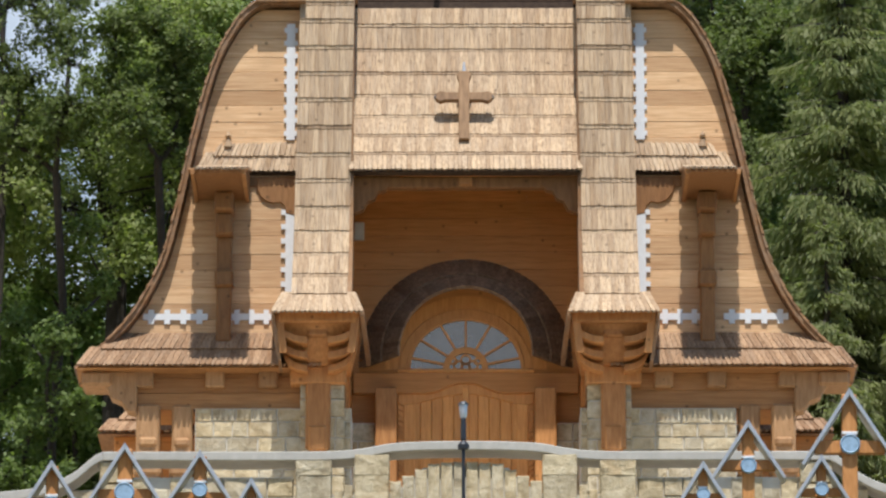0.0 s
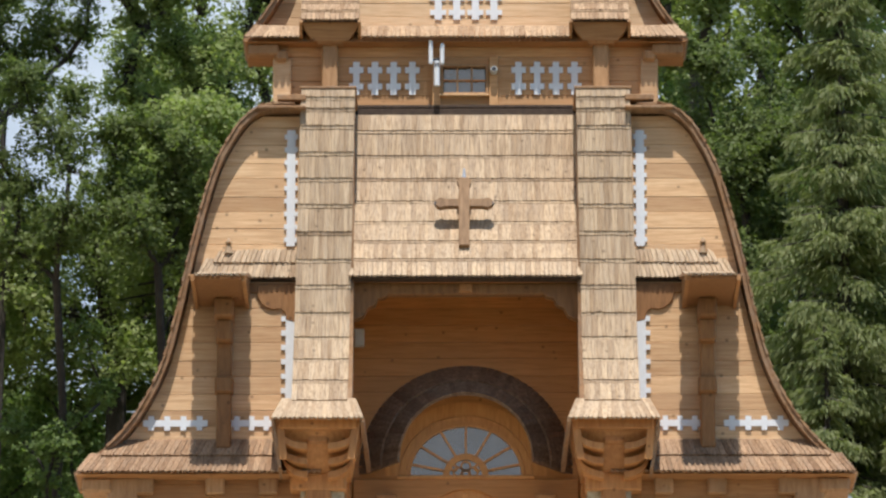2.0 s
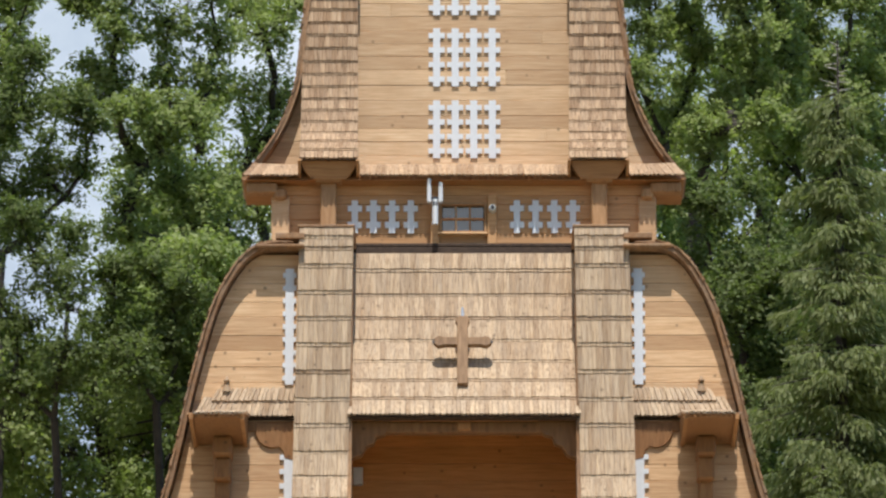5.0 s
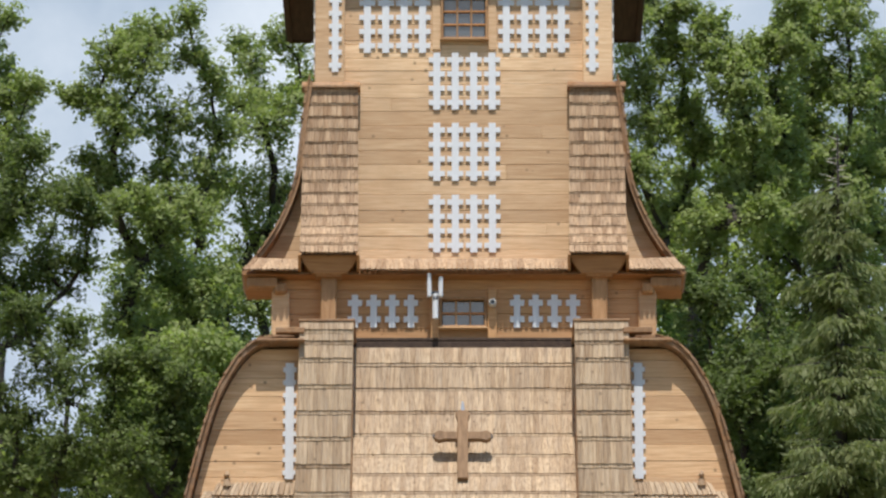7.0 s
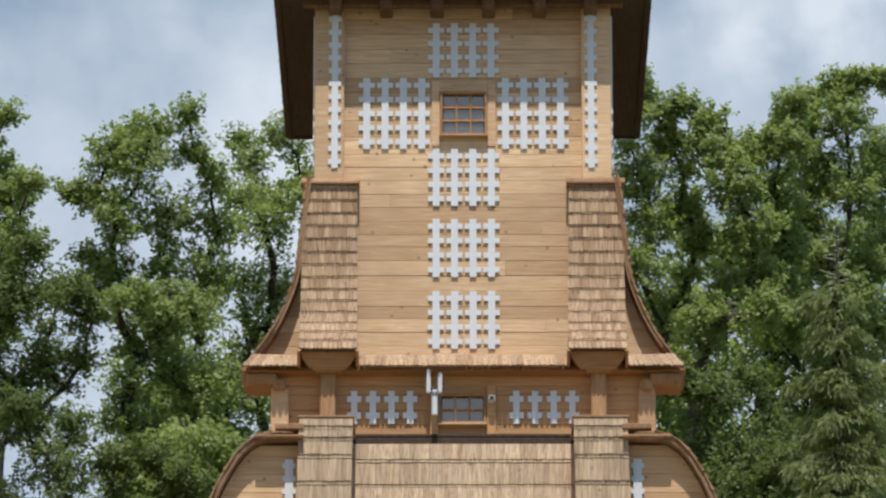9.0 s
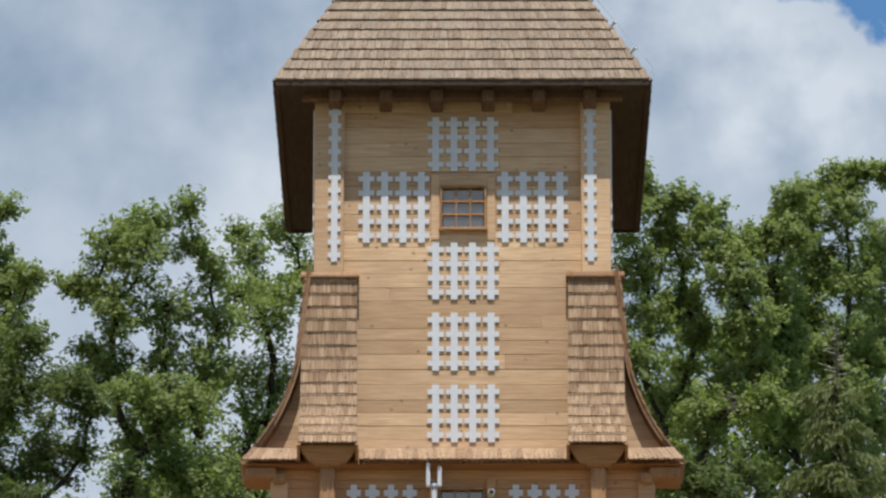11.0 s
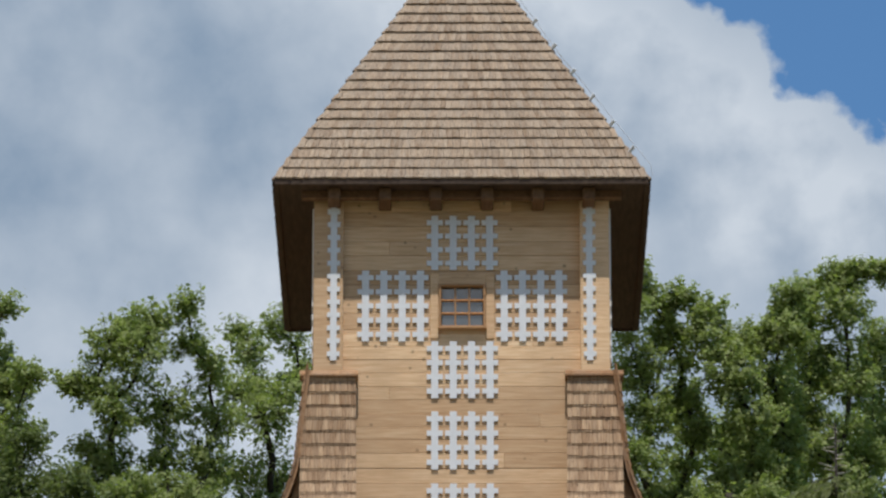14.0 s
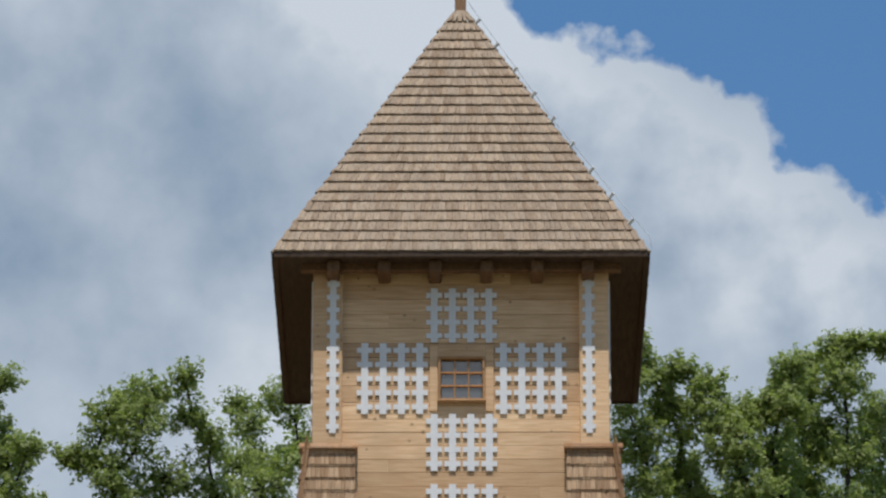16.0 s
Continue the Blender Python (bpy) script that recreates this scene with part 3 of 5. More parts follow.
# pyramid roof
RZ, AP, EV, RY0, RY1 = 14.48, 19.60, 2.68, -0.66, 5.60
RC = 0.5 * (RY0 + RY1)
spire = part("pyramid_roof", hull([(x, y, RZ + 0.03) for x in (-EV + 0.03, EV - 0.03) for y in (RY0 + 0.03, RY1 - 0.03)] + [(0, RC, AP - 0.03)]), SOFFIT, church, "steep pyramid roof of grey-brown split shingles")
rest = Joined()
lay_roof(spire, (-EV, EV, RY0, RZ + 0.025), (-0.07, 0.07, RC - 0.08, AP), 25, 0.088, ROOF_SHINGLE, 0.03, rest, 5, False, 0.35)
for k in range(25):
    a, b = k / 25.35, (k + 1) / 25.35 if k < 24 else 1.0
    for s in (-1, 1):
        def ring(f):
            x, z = EV + (0.07 - EV) * f, RZ + 0.025 + (AP - RZ - 0.025) * f
            ya, yb = RY0 + (RC - 0.08 - RY0) * f, RY1 + (RC + 0.08 - RY1) * f
            ends = (Vector((s * x, ya, z)), Vector((s * x, yb, z)))
            return ends if s > 0 else ends[::-1]
        lay_course(spire, ring(a), ring(b), 0.16, ROOF_SHINGLE, 0.04, False, rest)
    l = (Vector((EV * (1 - a), RY1 + (RC - RY1) * a, RZ + (AP - RZ) * a)), Vector((-EV * (1 - a), RY1 + (RC - RY1) * a, RZ + (AP - RZ) * a)))
    h = (Vector((EV * (1 - b), RY1 + (RC - RY1) * b, RZ + (AP - RZ) * b)), Vector((-EV * (1 - b), RY1 + (RC - RY1) * b, RZ + (AP - RZ) * b)))
    if k < 24:
        lay_course(spire, l, h, 0.25, ROOF_SHINGLE, 0.04, False, rest)
rest.finish("upper_shingles", ROOF_FIELD, spire)
eave = part("soffit", box(-EV + 0.02, EV - 0.02, RY0 + 0.02, RY1 - 0.02, RZ - 0.03, RZ + 0.02, 0), SOFFIT, spire, "boarded underside of the eaves, coloured near-black for its shade")
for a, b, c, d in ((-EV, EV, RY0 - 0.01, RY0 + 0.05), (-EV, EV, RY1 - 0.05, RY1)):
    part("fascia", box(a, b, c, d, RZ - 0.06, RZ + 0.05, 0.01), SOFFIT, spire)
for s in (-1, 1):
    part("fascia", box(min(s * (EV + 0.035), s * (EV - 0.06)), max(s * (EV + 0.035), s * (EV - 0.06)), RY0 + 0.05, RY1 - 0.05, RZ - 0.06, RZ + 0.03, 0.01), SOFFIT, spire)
for x in (-1.83, -1.1, -0.37, 0.37, 1.1, 1.83):
    part("rafter_end", box(x - 0.09, x + 0.09, RY0 + 0.16, 0.0, RZ - 0.22, RZ - 0.03, 0.02), BROWN_SOFFIT, spire)
for z0, y0 in ((RZ - 0.14, -0.34),):
    part("wall_plate", box(-2.3, 2.3, y0, y0 + 0.14, z0, z0 + 0.12, 0.01), BROWN_SOFFIT, spire)
part("finial", box(-0.085, 0.085, RC - 0.085, RC + 0.085, AP - 0.15, AP + 1.4, 0.015), CROSS_WOOD, spire, "square wooden post at the roof peak")
# a lightning wire on its holders runs down the hip
wire = bmesh.new()
tube([(0.12, RC - 0.15, AP + 0.1), (1.45, 0.95, 17.1), (2.72, RY0 - 0.05, RZ + 0.22), (2.74, RY0 - 0.08, RZ + 0.05)], [0.006] * 4, 5, wire)
part("lightning_wire", wire, METAL, spire)
for k in range(9):
    f = 0.06 + k * 0.105
    p = Vector((0.07, RC - 0.08, AP)).lerp(Vector((EV, RY0, RZ + 0.05)), f)
    part("wire_holder", tube([p, p + Vector((0.07, -0.05, 0.07))], [0.02, 0.03], 6), WHITE, spire)

# bell-cast skirt of the tower
SK = [(2.15, 11.75), (2.22, 11.2), (2.30, 10.4), (2.42, 9.95), (2.62, 9.50), (2.88, 9.10), (3.10, 8.86)]
sk = smooth(SK, 6)
skirt = part("tower_skirt", box(-2.6, 2.6, -0.25, 0.6, 8.6, 8.8, 0), SOFFIT, church, "flared shingled skirt below the tower")
for s in (-1, 1):
    curved_roof(skirt, "skirt_roof", sk, s, -0.25, 0.7, 0.05, RIM)
    sk_edge = [(z, x) for x, z in sk]
    plank_wall(skirt, 2.05, s, -0.03, 9.1, 11.7, 0.215, TOWER_PLANK, 0.05, lambda z: curve_at(sk_edge, z) - 0.01)
for u, v, ut, vt in ((-3.10, -2.32, -2.84, -2.30), (-1.46, 1.46, -1.46, 1.46), (2.32, 3.10, 2.30, 2.84)):
    lay_roof(skirt, (u, v, -0.725, 8.768), (ut, vt, -0.42, 9.03), 1, 0.07, WARM_SHINGLE, 0.024)
part("skirt_deck", hull([(-3.08, -0.64, 8.74), (3.08, -0.64, 8.74), (-2.8, -0.39, 9.0), (2.8, -0.39, 9.0), (-2.75, 0.02, 9.06), (2.75, 0.02, 9.06), (-3.05, 0.0, 8.72), (3.05, 0.0, 8.72)]), BROWN_BOARD, skirt)
for s in (-1, 1):
    part("skirt_deck", hull([(s * 3.09, -0.6, 8.76), (s * 2.7, -0.6, 8.76), (s * 3.09, 0.6, 8.76), (s * 2.7, 0.6, 8.76), (s * 2.7, 0.6, 9.1), (s * 2.7, -0.1, 9.1)]), BROWN_BOARD, skirt)
    a, b = sorted((s * 2.62, s * 3.05))
    part("eave_beam", box(a, b, -0.58, -0.38, 8.58, 8.73, 0.02), BROWN, skirt)
    # shingled buttress on the tower corner
    a, b = sorted((s * 1.505, s * 2.275))
    but = part("buttress", prism_x([(y + 0.03, z) for y, z in BUTT], a + .01, b - .01, 0.75), SOFFIT, church, "shingled corner buttress of the tower")
    lay_profile(but, BUTT, (a - 0.03, b + 0.02), (a, b), 0.07, WARM_SHINGLE, 0.024, True, 0.03)
    part("buttress_cap", hull([(x, y, z) for x in (a - .03, b + .03) for y, z in ((-0.255, 11.665), (-0.255, 11.69), (-0.12, 11.79), (0.02, 11.80), (0.02, 11.665))]), RIM, but)
    part("hood", hull([(a - 0.02, -0.73, 9.01), (b + 0.02, -0.73, 9.01), (a + 0.02, -0.70, 8.9), (b - 0.02, -0.70, 8.9), (a + 0.14, -0.67, 8.75), (b - 0.14, -0.67, 8.75), (a, -0.3, 9.0), (b, -0.3, 9.0), (a + 0.14, -0.3, 8.75), (b - 0.14, -0.3, 8.75)]), BROWN_BOARD, but)
    for xo, k in ((a - 0.05, -1), (b + 0.04, 1)):
        part("hood_rim", hull([(xo + d, y, z) for d in (0, -k * 0.04) for y, z in ((-0.83, 8.97), (-0.82, 9.0), (-0.42, 9.02), (-0.42, 8.78), (-0.7, 8.80))]), BROWN_BOARD, but)
    part("bracket", box(s * 1.9 - 0.2, s * 1.9 + 0.2, -0.66, -0.4, 8.72, 8.86, 0.03), BROWN, but)

# belfry band with cross panels
band = part("band_wall", box(-2.66, 2.66, -0.30, 0.55, 7.4, 8.74, 0), PORCH_WOOD, church, "boarded band under the tower skirt")
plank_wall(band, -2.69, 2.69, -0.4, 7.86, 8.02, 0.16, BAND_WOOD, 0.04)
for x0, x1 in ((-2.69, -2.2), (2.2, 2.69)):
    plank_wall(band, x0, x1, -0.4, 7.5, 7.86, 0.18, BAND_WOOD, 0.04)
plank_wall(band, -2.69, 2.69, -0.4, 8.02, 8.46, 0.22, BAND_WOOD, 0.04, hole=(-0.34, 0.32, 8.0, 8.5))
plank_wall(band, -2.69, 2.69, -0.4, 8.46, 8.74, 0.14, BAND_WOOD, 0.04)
for s in (-1, 1):
    a, b = sorted((s * 1.79, s * 2.01))
    part("post", box(a, b, -0.56, -0.4, 7.75, 8.74, 0.015), BROWN, band)
    a, b = sorted((s * 2.45, s * 2.70))
    part("post", box(a, b, -0.47, -0.4, 7.5, 8.55, 0.012), PLANK, band)
    part("log_end", box(s * 2.58 - 0.09, s * 2.58 + 0.09, -0.56, -0.4, 8.5, 8.66, 0.03), BROWN, band)
    for k in range(4):
        fret_strip(band, s * (0.745 + k * 0.262), -0.408, 8.03, 8.51, 2, 0.10, 0.045)
    a, b = sorted((s * 0.33 if s > 0 else -0.35, s * 0.46 if s > 0 else -0.47))
    part("casing", box(a, b, -0.46, -0.4, 7.84, 8.6, 0.01), BAND_WOOD, band)
sash_window(band, -0.31, 0.285, -0.42, 8.05, 8.43, 3, 2)
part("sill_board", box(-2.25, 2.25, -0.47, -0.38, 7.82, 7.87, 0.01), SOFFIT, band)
# dark strip that stands for the shadow above the porch roof
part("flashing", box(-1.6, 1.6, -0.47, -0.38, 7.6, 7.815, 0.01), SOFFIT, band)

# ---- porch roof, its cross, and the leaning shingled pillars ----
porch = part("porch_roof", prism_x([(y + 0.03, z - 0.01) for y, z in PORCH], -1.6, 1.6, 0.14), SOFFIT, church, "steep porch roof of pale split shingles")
lay_profile(porch, PORCH, (-1.6, 1.6), (-1.56, 1.56), 0.066, SHINGLE, 0.025, True, 0.045)


def roof_cross(parent):
    """A plain cross with notched arm ends, standing off the roof on its foot."""
    def bar(w, l, z0):
        return [(-w * 1.35, z0 + l), (-w, z0 + l - 0.08), (-w, z0), (w, z0), (w, z0 + l - 0.08), (w * 1.35, z0 + l), (w * 0.7, z0 + l + 0.06), (-w * 0.7, z0 + l + 0.06)]
    c = part("roof_cross", prism(bar(0.075, 1.02, 0.0), -0.05, 0.06, 0.008), CROSS_WOOD, parent, "dark oak cross fixed to the porch roof")
    for s in (-1, 1):
        arm = [(s * z, 0.68 + x) for x, z in bar(0.062, 0.26, 0.07)]
        part("cross_arm", prism(arm, -0.045, 0.05, 0.008), CROSS_WOOD, c)
        part("arm_tip", prism([(s * 0.385, 0.64), (s * 0.415, 0.68), (s * 0.385, 0.72), (s * 0.355, 0.68)], -0.03, 0.03), IRON, c)
    part("tip_spike", tube([(0, 0.0, 1.06), (0, 0.0, 1.13), (0, 0.0, 1.24)], [0.03, 0.026, 0.012], 8), METAL, c, "pale metal spike on the cross")
    part("stay", tube([(0, 0.04, 0.7), (0, 0.32, 0.72)], [0.02, 0.02], 6), IRON, c)
    c.matrix_basis = pose(-0.02, -1.39, 5.55, -14, 0, 0)
    return c


roof_cross(porch)
for s in (-1, 1):
    a0, b0 = sorted((s * 1.524, s * 2.273))
    a1, b1 = sorted((s * 1.60, s * 2.355))
    ah, bh = sorted((s * 1.37, s * 2.62))
    pil = part("shingled_pillar", prism_x([(y + 0.03, z) for y, z in PILLAR], a0 + .012, b0 - .012, 0.62), RIM, church, "leaning pillar clad in grey-brown shingles")
    lay_profile(pil, PILLAR, (a1, b1), (a0, b0), 0.066, SHINGLE, 0.027, False, 0.055)
    part("pillar_cap", box(a0 - 0.02, b0 + 0.02, -1.57, -0.45, 7.77, 7.81, 0.01), RIM, pil)
    lay_course(pil, (ah, bh, -2.64, 2.80), (a1, b1, -2.27, 3.15), 0.066, SHINGLE, 0.026, True)
    # hood under the pillar: boarded box on a corbelled post
    hood = part("hood", hull([(ah + .02, -2.58, 2.85), (bh - .02, -2.58, 2.85), (ah + .02, -1.4, 2.86), (bh - .02, -1.4, 2.86), (a1, -2.2, 3.1), (b1, -2.2, 3.1), (a1, -1.4, 3.1), (b1, -1.4, 3.1)]), BEAM, pil)
    cx = 0.5 * (ah + bh)
    for k in (-1, 1):
        xo = ah if k < 0 else bh
        xi = xo - k * 0.10
        if k * s < 0:
            # the inner eave runs back along the porch to the door wall
            part("side_eave", hull([(xo + k * d, y, z) for d, y, z in ((0, -2.5, 2.88), (-0.05, -2.5, 2.88), (0.06, -0.3, 2.74), (0.0, -0.3, 2.74), (0, -2.5, 2.80), (-0.05, -2.5, 2.80), (0.06, -0.3, 2.62), (0.0, -0.3, 2.62))]), RIM, hood)
        else:
            part("side_board", hull([(xo, -2.48, 2.87), (xo - k * .04, -2.48, 2.87), (xo + k * .02, -1.5, 2.87), (xo - k * .02, -1.5, 2.87), (xi, -2.40, 2.2), (xi - k * .04, -2.40, 2.2), (xi, -1.5, 2.2), (xi - k * .04, -1.5, 2.2)]), RIM, hood)
        part("front_board", prism([(xo - k * 0.05, 2.86), (xo - k * 0.16, 2.86), (xo - k * 0.22, 2.3), (xo - k * 0.12, 2.3)], -2.44, -2.40, 0.005), BEAM, hood)
        # three curved corbels on each flank of the post
        for j, (zc, r) in enumerate(((2.74, 0.40), (2.57, 0.38), (2.42, 0.33))):
            inner, outer_ = [], []
            for i in range(9):
                t = math.pi * 0.5 * i / 8
                px = cx + k * (0.14 + r * math.sin(t))
                pz = zc - 0.24 + 0.26 * (1 - math.cos(t))
                inner.append((px, pz + 0.03))
                outer_.append((px, pz - 0.06))
            part("corbel", prism(inner + outer_[::-1], -2.42 + 0.15 * j, -1.7, 0.025), BEAM, hood)
    part("back_board", hull([(ah + .05, -2.46, 2.86), (bh - .05, -2.46, 2.86), (ah + .19, -1.98, 2.25), (bh - .19, -1.98, 2.25), (ah + .05, -1.45, 2.86), (bh - .05, -1.45, 2.86), (ah + .19, -1.45, 2.2), (bh - .19, -1.45, 2.2)]), BEAM, hood)
    part("front_beam", box(ah + 0.1, bh - 0.1, -2.47, -2.36, 2.72, 2.86, 0.012), BEAM, hood)
    post = part("post", box(cx - 0.168, cx + 0.168, -1.89, -1.66, 1.10, 2.62, 0.02), BEAM, pil, "carved timber post under the pillar hood")
    part("post_head", box(cx - 0.15, cx + 0.15, -2.30, -1.9, 2.56, 2.80, 0.03), BEAM, post)
    part("post_foot", box(cx - 0.13, cx + 0.13, -1.92, -1.69, 1.06, 1.42, 0.03), BEAM, post)
    part("backing_beam", box(cx - 0.38, cx + 0.38, -1.9, -1.5, 2.0, 2.35, 0.02), BEAM, post)

# ---- wings: bell-shaped plank gables ----
BELL = [(2.45, 7.47), (2.76, 7.44), (2.97, 7.32), (3.17, 7.06), (3.42, 6.53), (3.69, 5.50), (3.885, 4.556), (4.10, 3.757), (4.47, 3.041), (4.92, 2.526), (5.29, 2.26)]
bell = smooth(BELL, 8)
bell_edge = sorted(((z, x) for x, z in bell), reverse=True)
wing_y = -1.4
for s in (-1, 1):
    a, b = sorted((s * 1.58, s * 3.1))
    wing = part("wing_wall", box(a, b, wing_y + 0.05, -0.6, 2.3, 6.95, 0), PORCH_WOOD, church, "bell-shaped plank gable of the side aisle")
    plank_wall(wing, 1.56, s, wing_y, 2.55, 7.42, 0.235, PLANK, 0.05, lambda z: curve_at(bell_edge, z) - 0.02)
    curved_roof(church, "aisle_roof", bell, s, -1.61, -0.55, 0.06, RIM)
    part("aisle_back_wall", prism([(s * 1.6, 2.2)] + [(s * x, z) for x, z in bell[::-4]] + [(s * 1.6, 7.42)], -0.72, -0.62), PORCH_WOOD, wing)
    # strips of crosses beside the pillar
    fret_strip(wing, s * 2.405, wing_y - 0.01, 5.55, 7.21, 9, 0.092, 0.058)
    fret_strip(wing, s * 2.38, wing_y - 0.01, 3.20, 4.62, 7, 0.145, 0.085)
    for x0, x1, n in ((3.52, 4.40, 4), (2.62, 3.22, 3)):
        u, v = (x0, x1) if s > 0 else (-x1, -x0)
        fret_strip(wing, 3.045, wing_y - 0.01, u, v, n, 0.10, 0.045, True)
    # pent roof across the wing
    a, b = sorted((s * 2.0, s * 3.70))
    at, bt = sorted((s * 2.0, s * 3.24))
    pent = part("pent_roof", hull([(a, -1.46, 5.06), (b, -1.46, 5.06), (at, -1.37, 5.50), (bt, -1.37, 5.50), (a, -1.37, 5.04), (b, -1.37, 5.04)]), SOFFIT, church, "narrow shingled pent roof across the aisle gable")
    lay_roof(pent, (a, b, -1.49, 5.08), (at, bt, -1.39, 5.53), 2, 0.066, SHINGLE, 0.026)
    part("ridge_knob", tube([(s * 3.26, -1.41, 5.46), (s * 3.26, -1.43, 5.54), (s * 3.26, -1.43, 5.60), (s * 3.26, -1.42, 5.67)], [0.07, 0.03, 0.045, 0.012], 8), SHINGLE, pent)
    # deep hood at its outer end, borne by a wall post
    a, b = sorted((s * 2.96, s * 3.66))
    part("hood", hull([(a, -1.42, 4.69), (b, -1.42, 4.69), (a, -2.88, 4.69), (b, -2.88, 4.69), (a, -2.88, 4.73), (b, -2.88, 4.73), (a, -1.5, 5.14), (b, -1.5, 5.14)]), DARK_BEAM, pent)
    lay_course(pent, (a, b, -2.92, 4.715), (a, b, -1.62, 5.12), 0.07, SHINGLE, 0.03, True)
    for k in (-1, 1):
        xo = s * 3.335 + k * 0.37
        rim = part("hood_rim", hull([(xo, -2.9, 4.66), (xo - k * .05, -2.9, 4.66), (xo, -1.42, 4.66), (xo - k * .05, -1.42, 4.66), (xo, -2.9, 4.73), (xo - k * .05, -2.9, 4.73), (xo, -1.4, 5.1), (xo - k * .05, -1.4, 5.1)]), BROWN_BOARD, pent)
        me = shingle_mesh(RIM, False)
        for j in range(12):
            m = Matrix.Identity(4)
            for c, v in enumerate((Vector((0, 0.095, 0)), Vector((-k * 0.12, 0, 0.02)), Vector((0, 0, 0.04)))):
                m[0][c], m[1][c], m[2][c] = v
            m[0][3], m[1][3], m[2][3] = xo + k * rng.uniform(0.022, 0.04), -2.84 + j * 0.118, 4.73 + 0.03 * j
            ob = new("shingle", me)
            ob.parent = rim
            ob.matrix_basis = m
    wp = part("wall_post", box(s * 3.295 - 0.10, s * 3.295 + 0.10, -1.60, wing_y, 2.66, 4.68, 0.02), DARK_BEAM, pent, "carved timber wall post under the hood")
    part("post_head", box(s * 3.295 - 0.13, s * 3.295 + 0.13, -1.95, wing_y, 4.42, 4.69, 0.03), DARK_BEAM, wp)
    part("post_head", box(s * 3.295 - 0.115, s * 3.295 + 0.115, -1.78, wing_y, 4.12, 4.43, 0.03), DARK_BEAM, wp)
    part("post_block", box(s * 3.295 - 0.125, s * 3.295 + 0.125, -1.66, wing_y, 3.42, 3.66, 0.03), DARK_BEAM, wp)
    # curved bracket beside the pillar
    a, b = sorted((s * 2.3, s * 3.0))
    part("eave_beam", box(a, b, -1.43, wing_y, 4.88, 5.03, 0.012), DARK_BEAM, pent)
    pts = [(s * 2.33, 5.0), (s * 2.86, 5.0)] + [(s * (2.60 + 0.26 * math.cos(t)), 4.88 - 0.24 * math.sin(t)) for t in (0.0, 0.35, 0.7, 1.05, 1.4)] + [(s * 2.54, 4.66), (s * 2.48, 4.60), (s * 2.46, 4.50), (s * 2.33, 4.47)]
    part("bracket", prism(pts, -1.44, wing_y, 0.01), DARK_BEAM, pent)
    # skirt roof of the wing
    a, b = sorted((s * 1.95, s * 5.27))
    at, bt = sorted((s * 1.95, s * 4.66))
    ws = part("aisle_skirt", hull([(a, -1.95, 2.21), (b, -1.95, 2.21), (at, -1.38, 2.76), (bt, -1.38, 2.76), (a, -1.2, 2.18), (b, -1.2, 2.18)]), BROWN_BOARD, church, "two-course shingled skirt roof of the aisle")
    lay_roof(ws, (a, b, -1.99, 2.22), (at, bt, -1.42, 2.80), 2, 0.07, AISLE_SHINGLE, 0.026)
    for x in (4.36, 3.40, 2.68):
        u, v = sorted((s * (x - 0.13), s * (x + 0.13)))
        part("beam_end", box(u, v, -1.75, -1.5, 1.99, 2.22, 0.02), BROWN, ws)
    a, b = sorted((s * 4.78, s * 5.2))
    part("beam_end", box(a, b, -1.81, -1.2, 2.0, 2.2, 0.035), BROWN, ws)
    # timber band and bracket below
    a, b = sorted((s * 1.62, s * 4.5))
    tb = part("timber_band", box(a, b, -1.6, -0.6, 1.72, 2.2, 0), PORCH_WOOD, church)
    plank_wall(tb, a, b, -1.64, 1.70, 2.2, 0.24, BROWN_BOARD, 0.05)
    pts = [(s * 4.45, 2.2), (s * 5.0, 2.2), (s * 4.96, 2.06), (s * 4.86, 1.97), (s * 4.80, 1.84), (s * 4.66, 1.78), (s * 4.58, 1.66), (s * 4.45, 1.62)]
    part("bracket", prism(pts, -1.75, -1.45, 0.012), BROWN, tb)
    for xa, xb, yy in ((4.14, 4.46, -1.72), (3.70, 3.98, -1.68)):
        u, v = sorted((s * xa, s * xb))
        gp = part("gallery_post", box(u, v, yy, yy + 0.3, -0.9, 1.76, 0.03), BROWN, tb)
        part("collar", box(u - 0.03, v + 0.03, yy - 0.03, yy + 0.33, 0.78, 0.98, 0.03), BROWN, gp)
        part("collar", box(u + 0.03, v - 0.03, yy - 0.04, yy + 0.3, 1.16, 1.3, 0.04), BROWN, gp)
    # lower aisle roof seen further back
    a, b = sorted((s * 3.7, s * 5.28))
    at, bt = sorted((s * 3.7, s * 4.75))
    la = part("rear_aisle_roof", hull([(a, 3.0, 2.40), (b, 3.0, 2.40), (at, 3.5, 2.82), (bt, 3.5, 2.82), (a, 9.0, 2.40), (b, 9.0, 2.40), (at, 9.0, 2.82), (bt, 9.0, 2.82)]), RIM, church, "lower shingled roof of the rear aisle")
    lay_roof(la, (a, b, 2.97, 2.42), (at, bt, 3.46, 2.86), 2, 0.09, AISLE_SHINGLE, 0.03)
    a, b = sorted((s * 3.0, s * 5.05))
    part("rear_aisle_wall", box(a, b, 3.15, 9.0, -0.9, 2.42, 0.03), PORCH_WOOD, la)

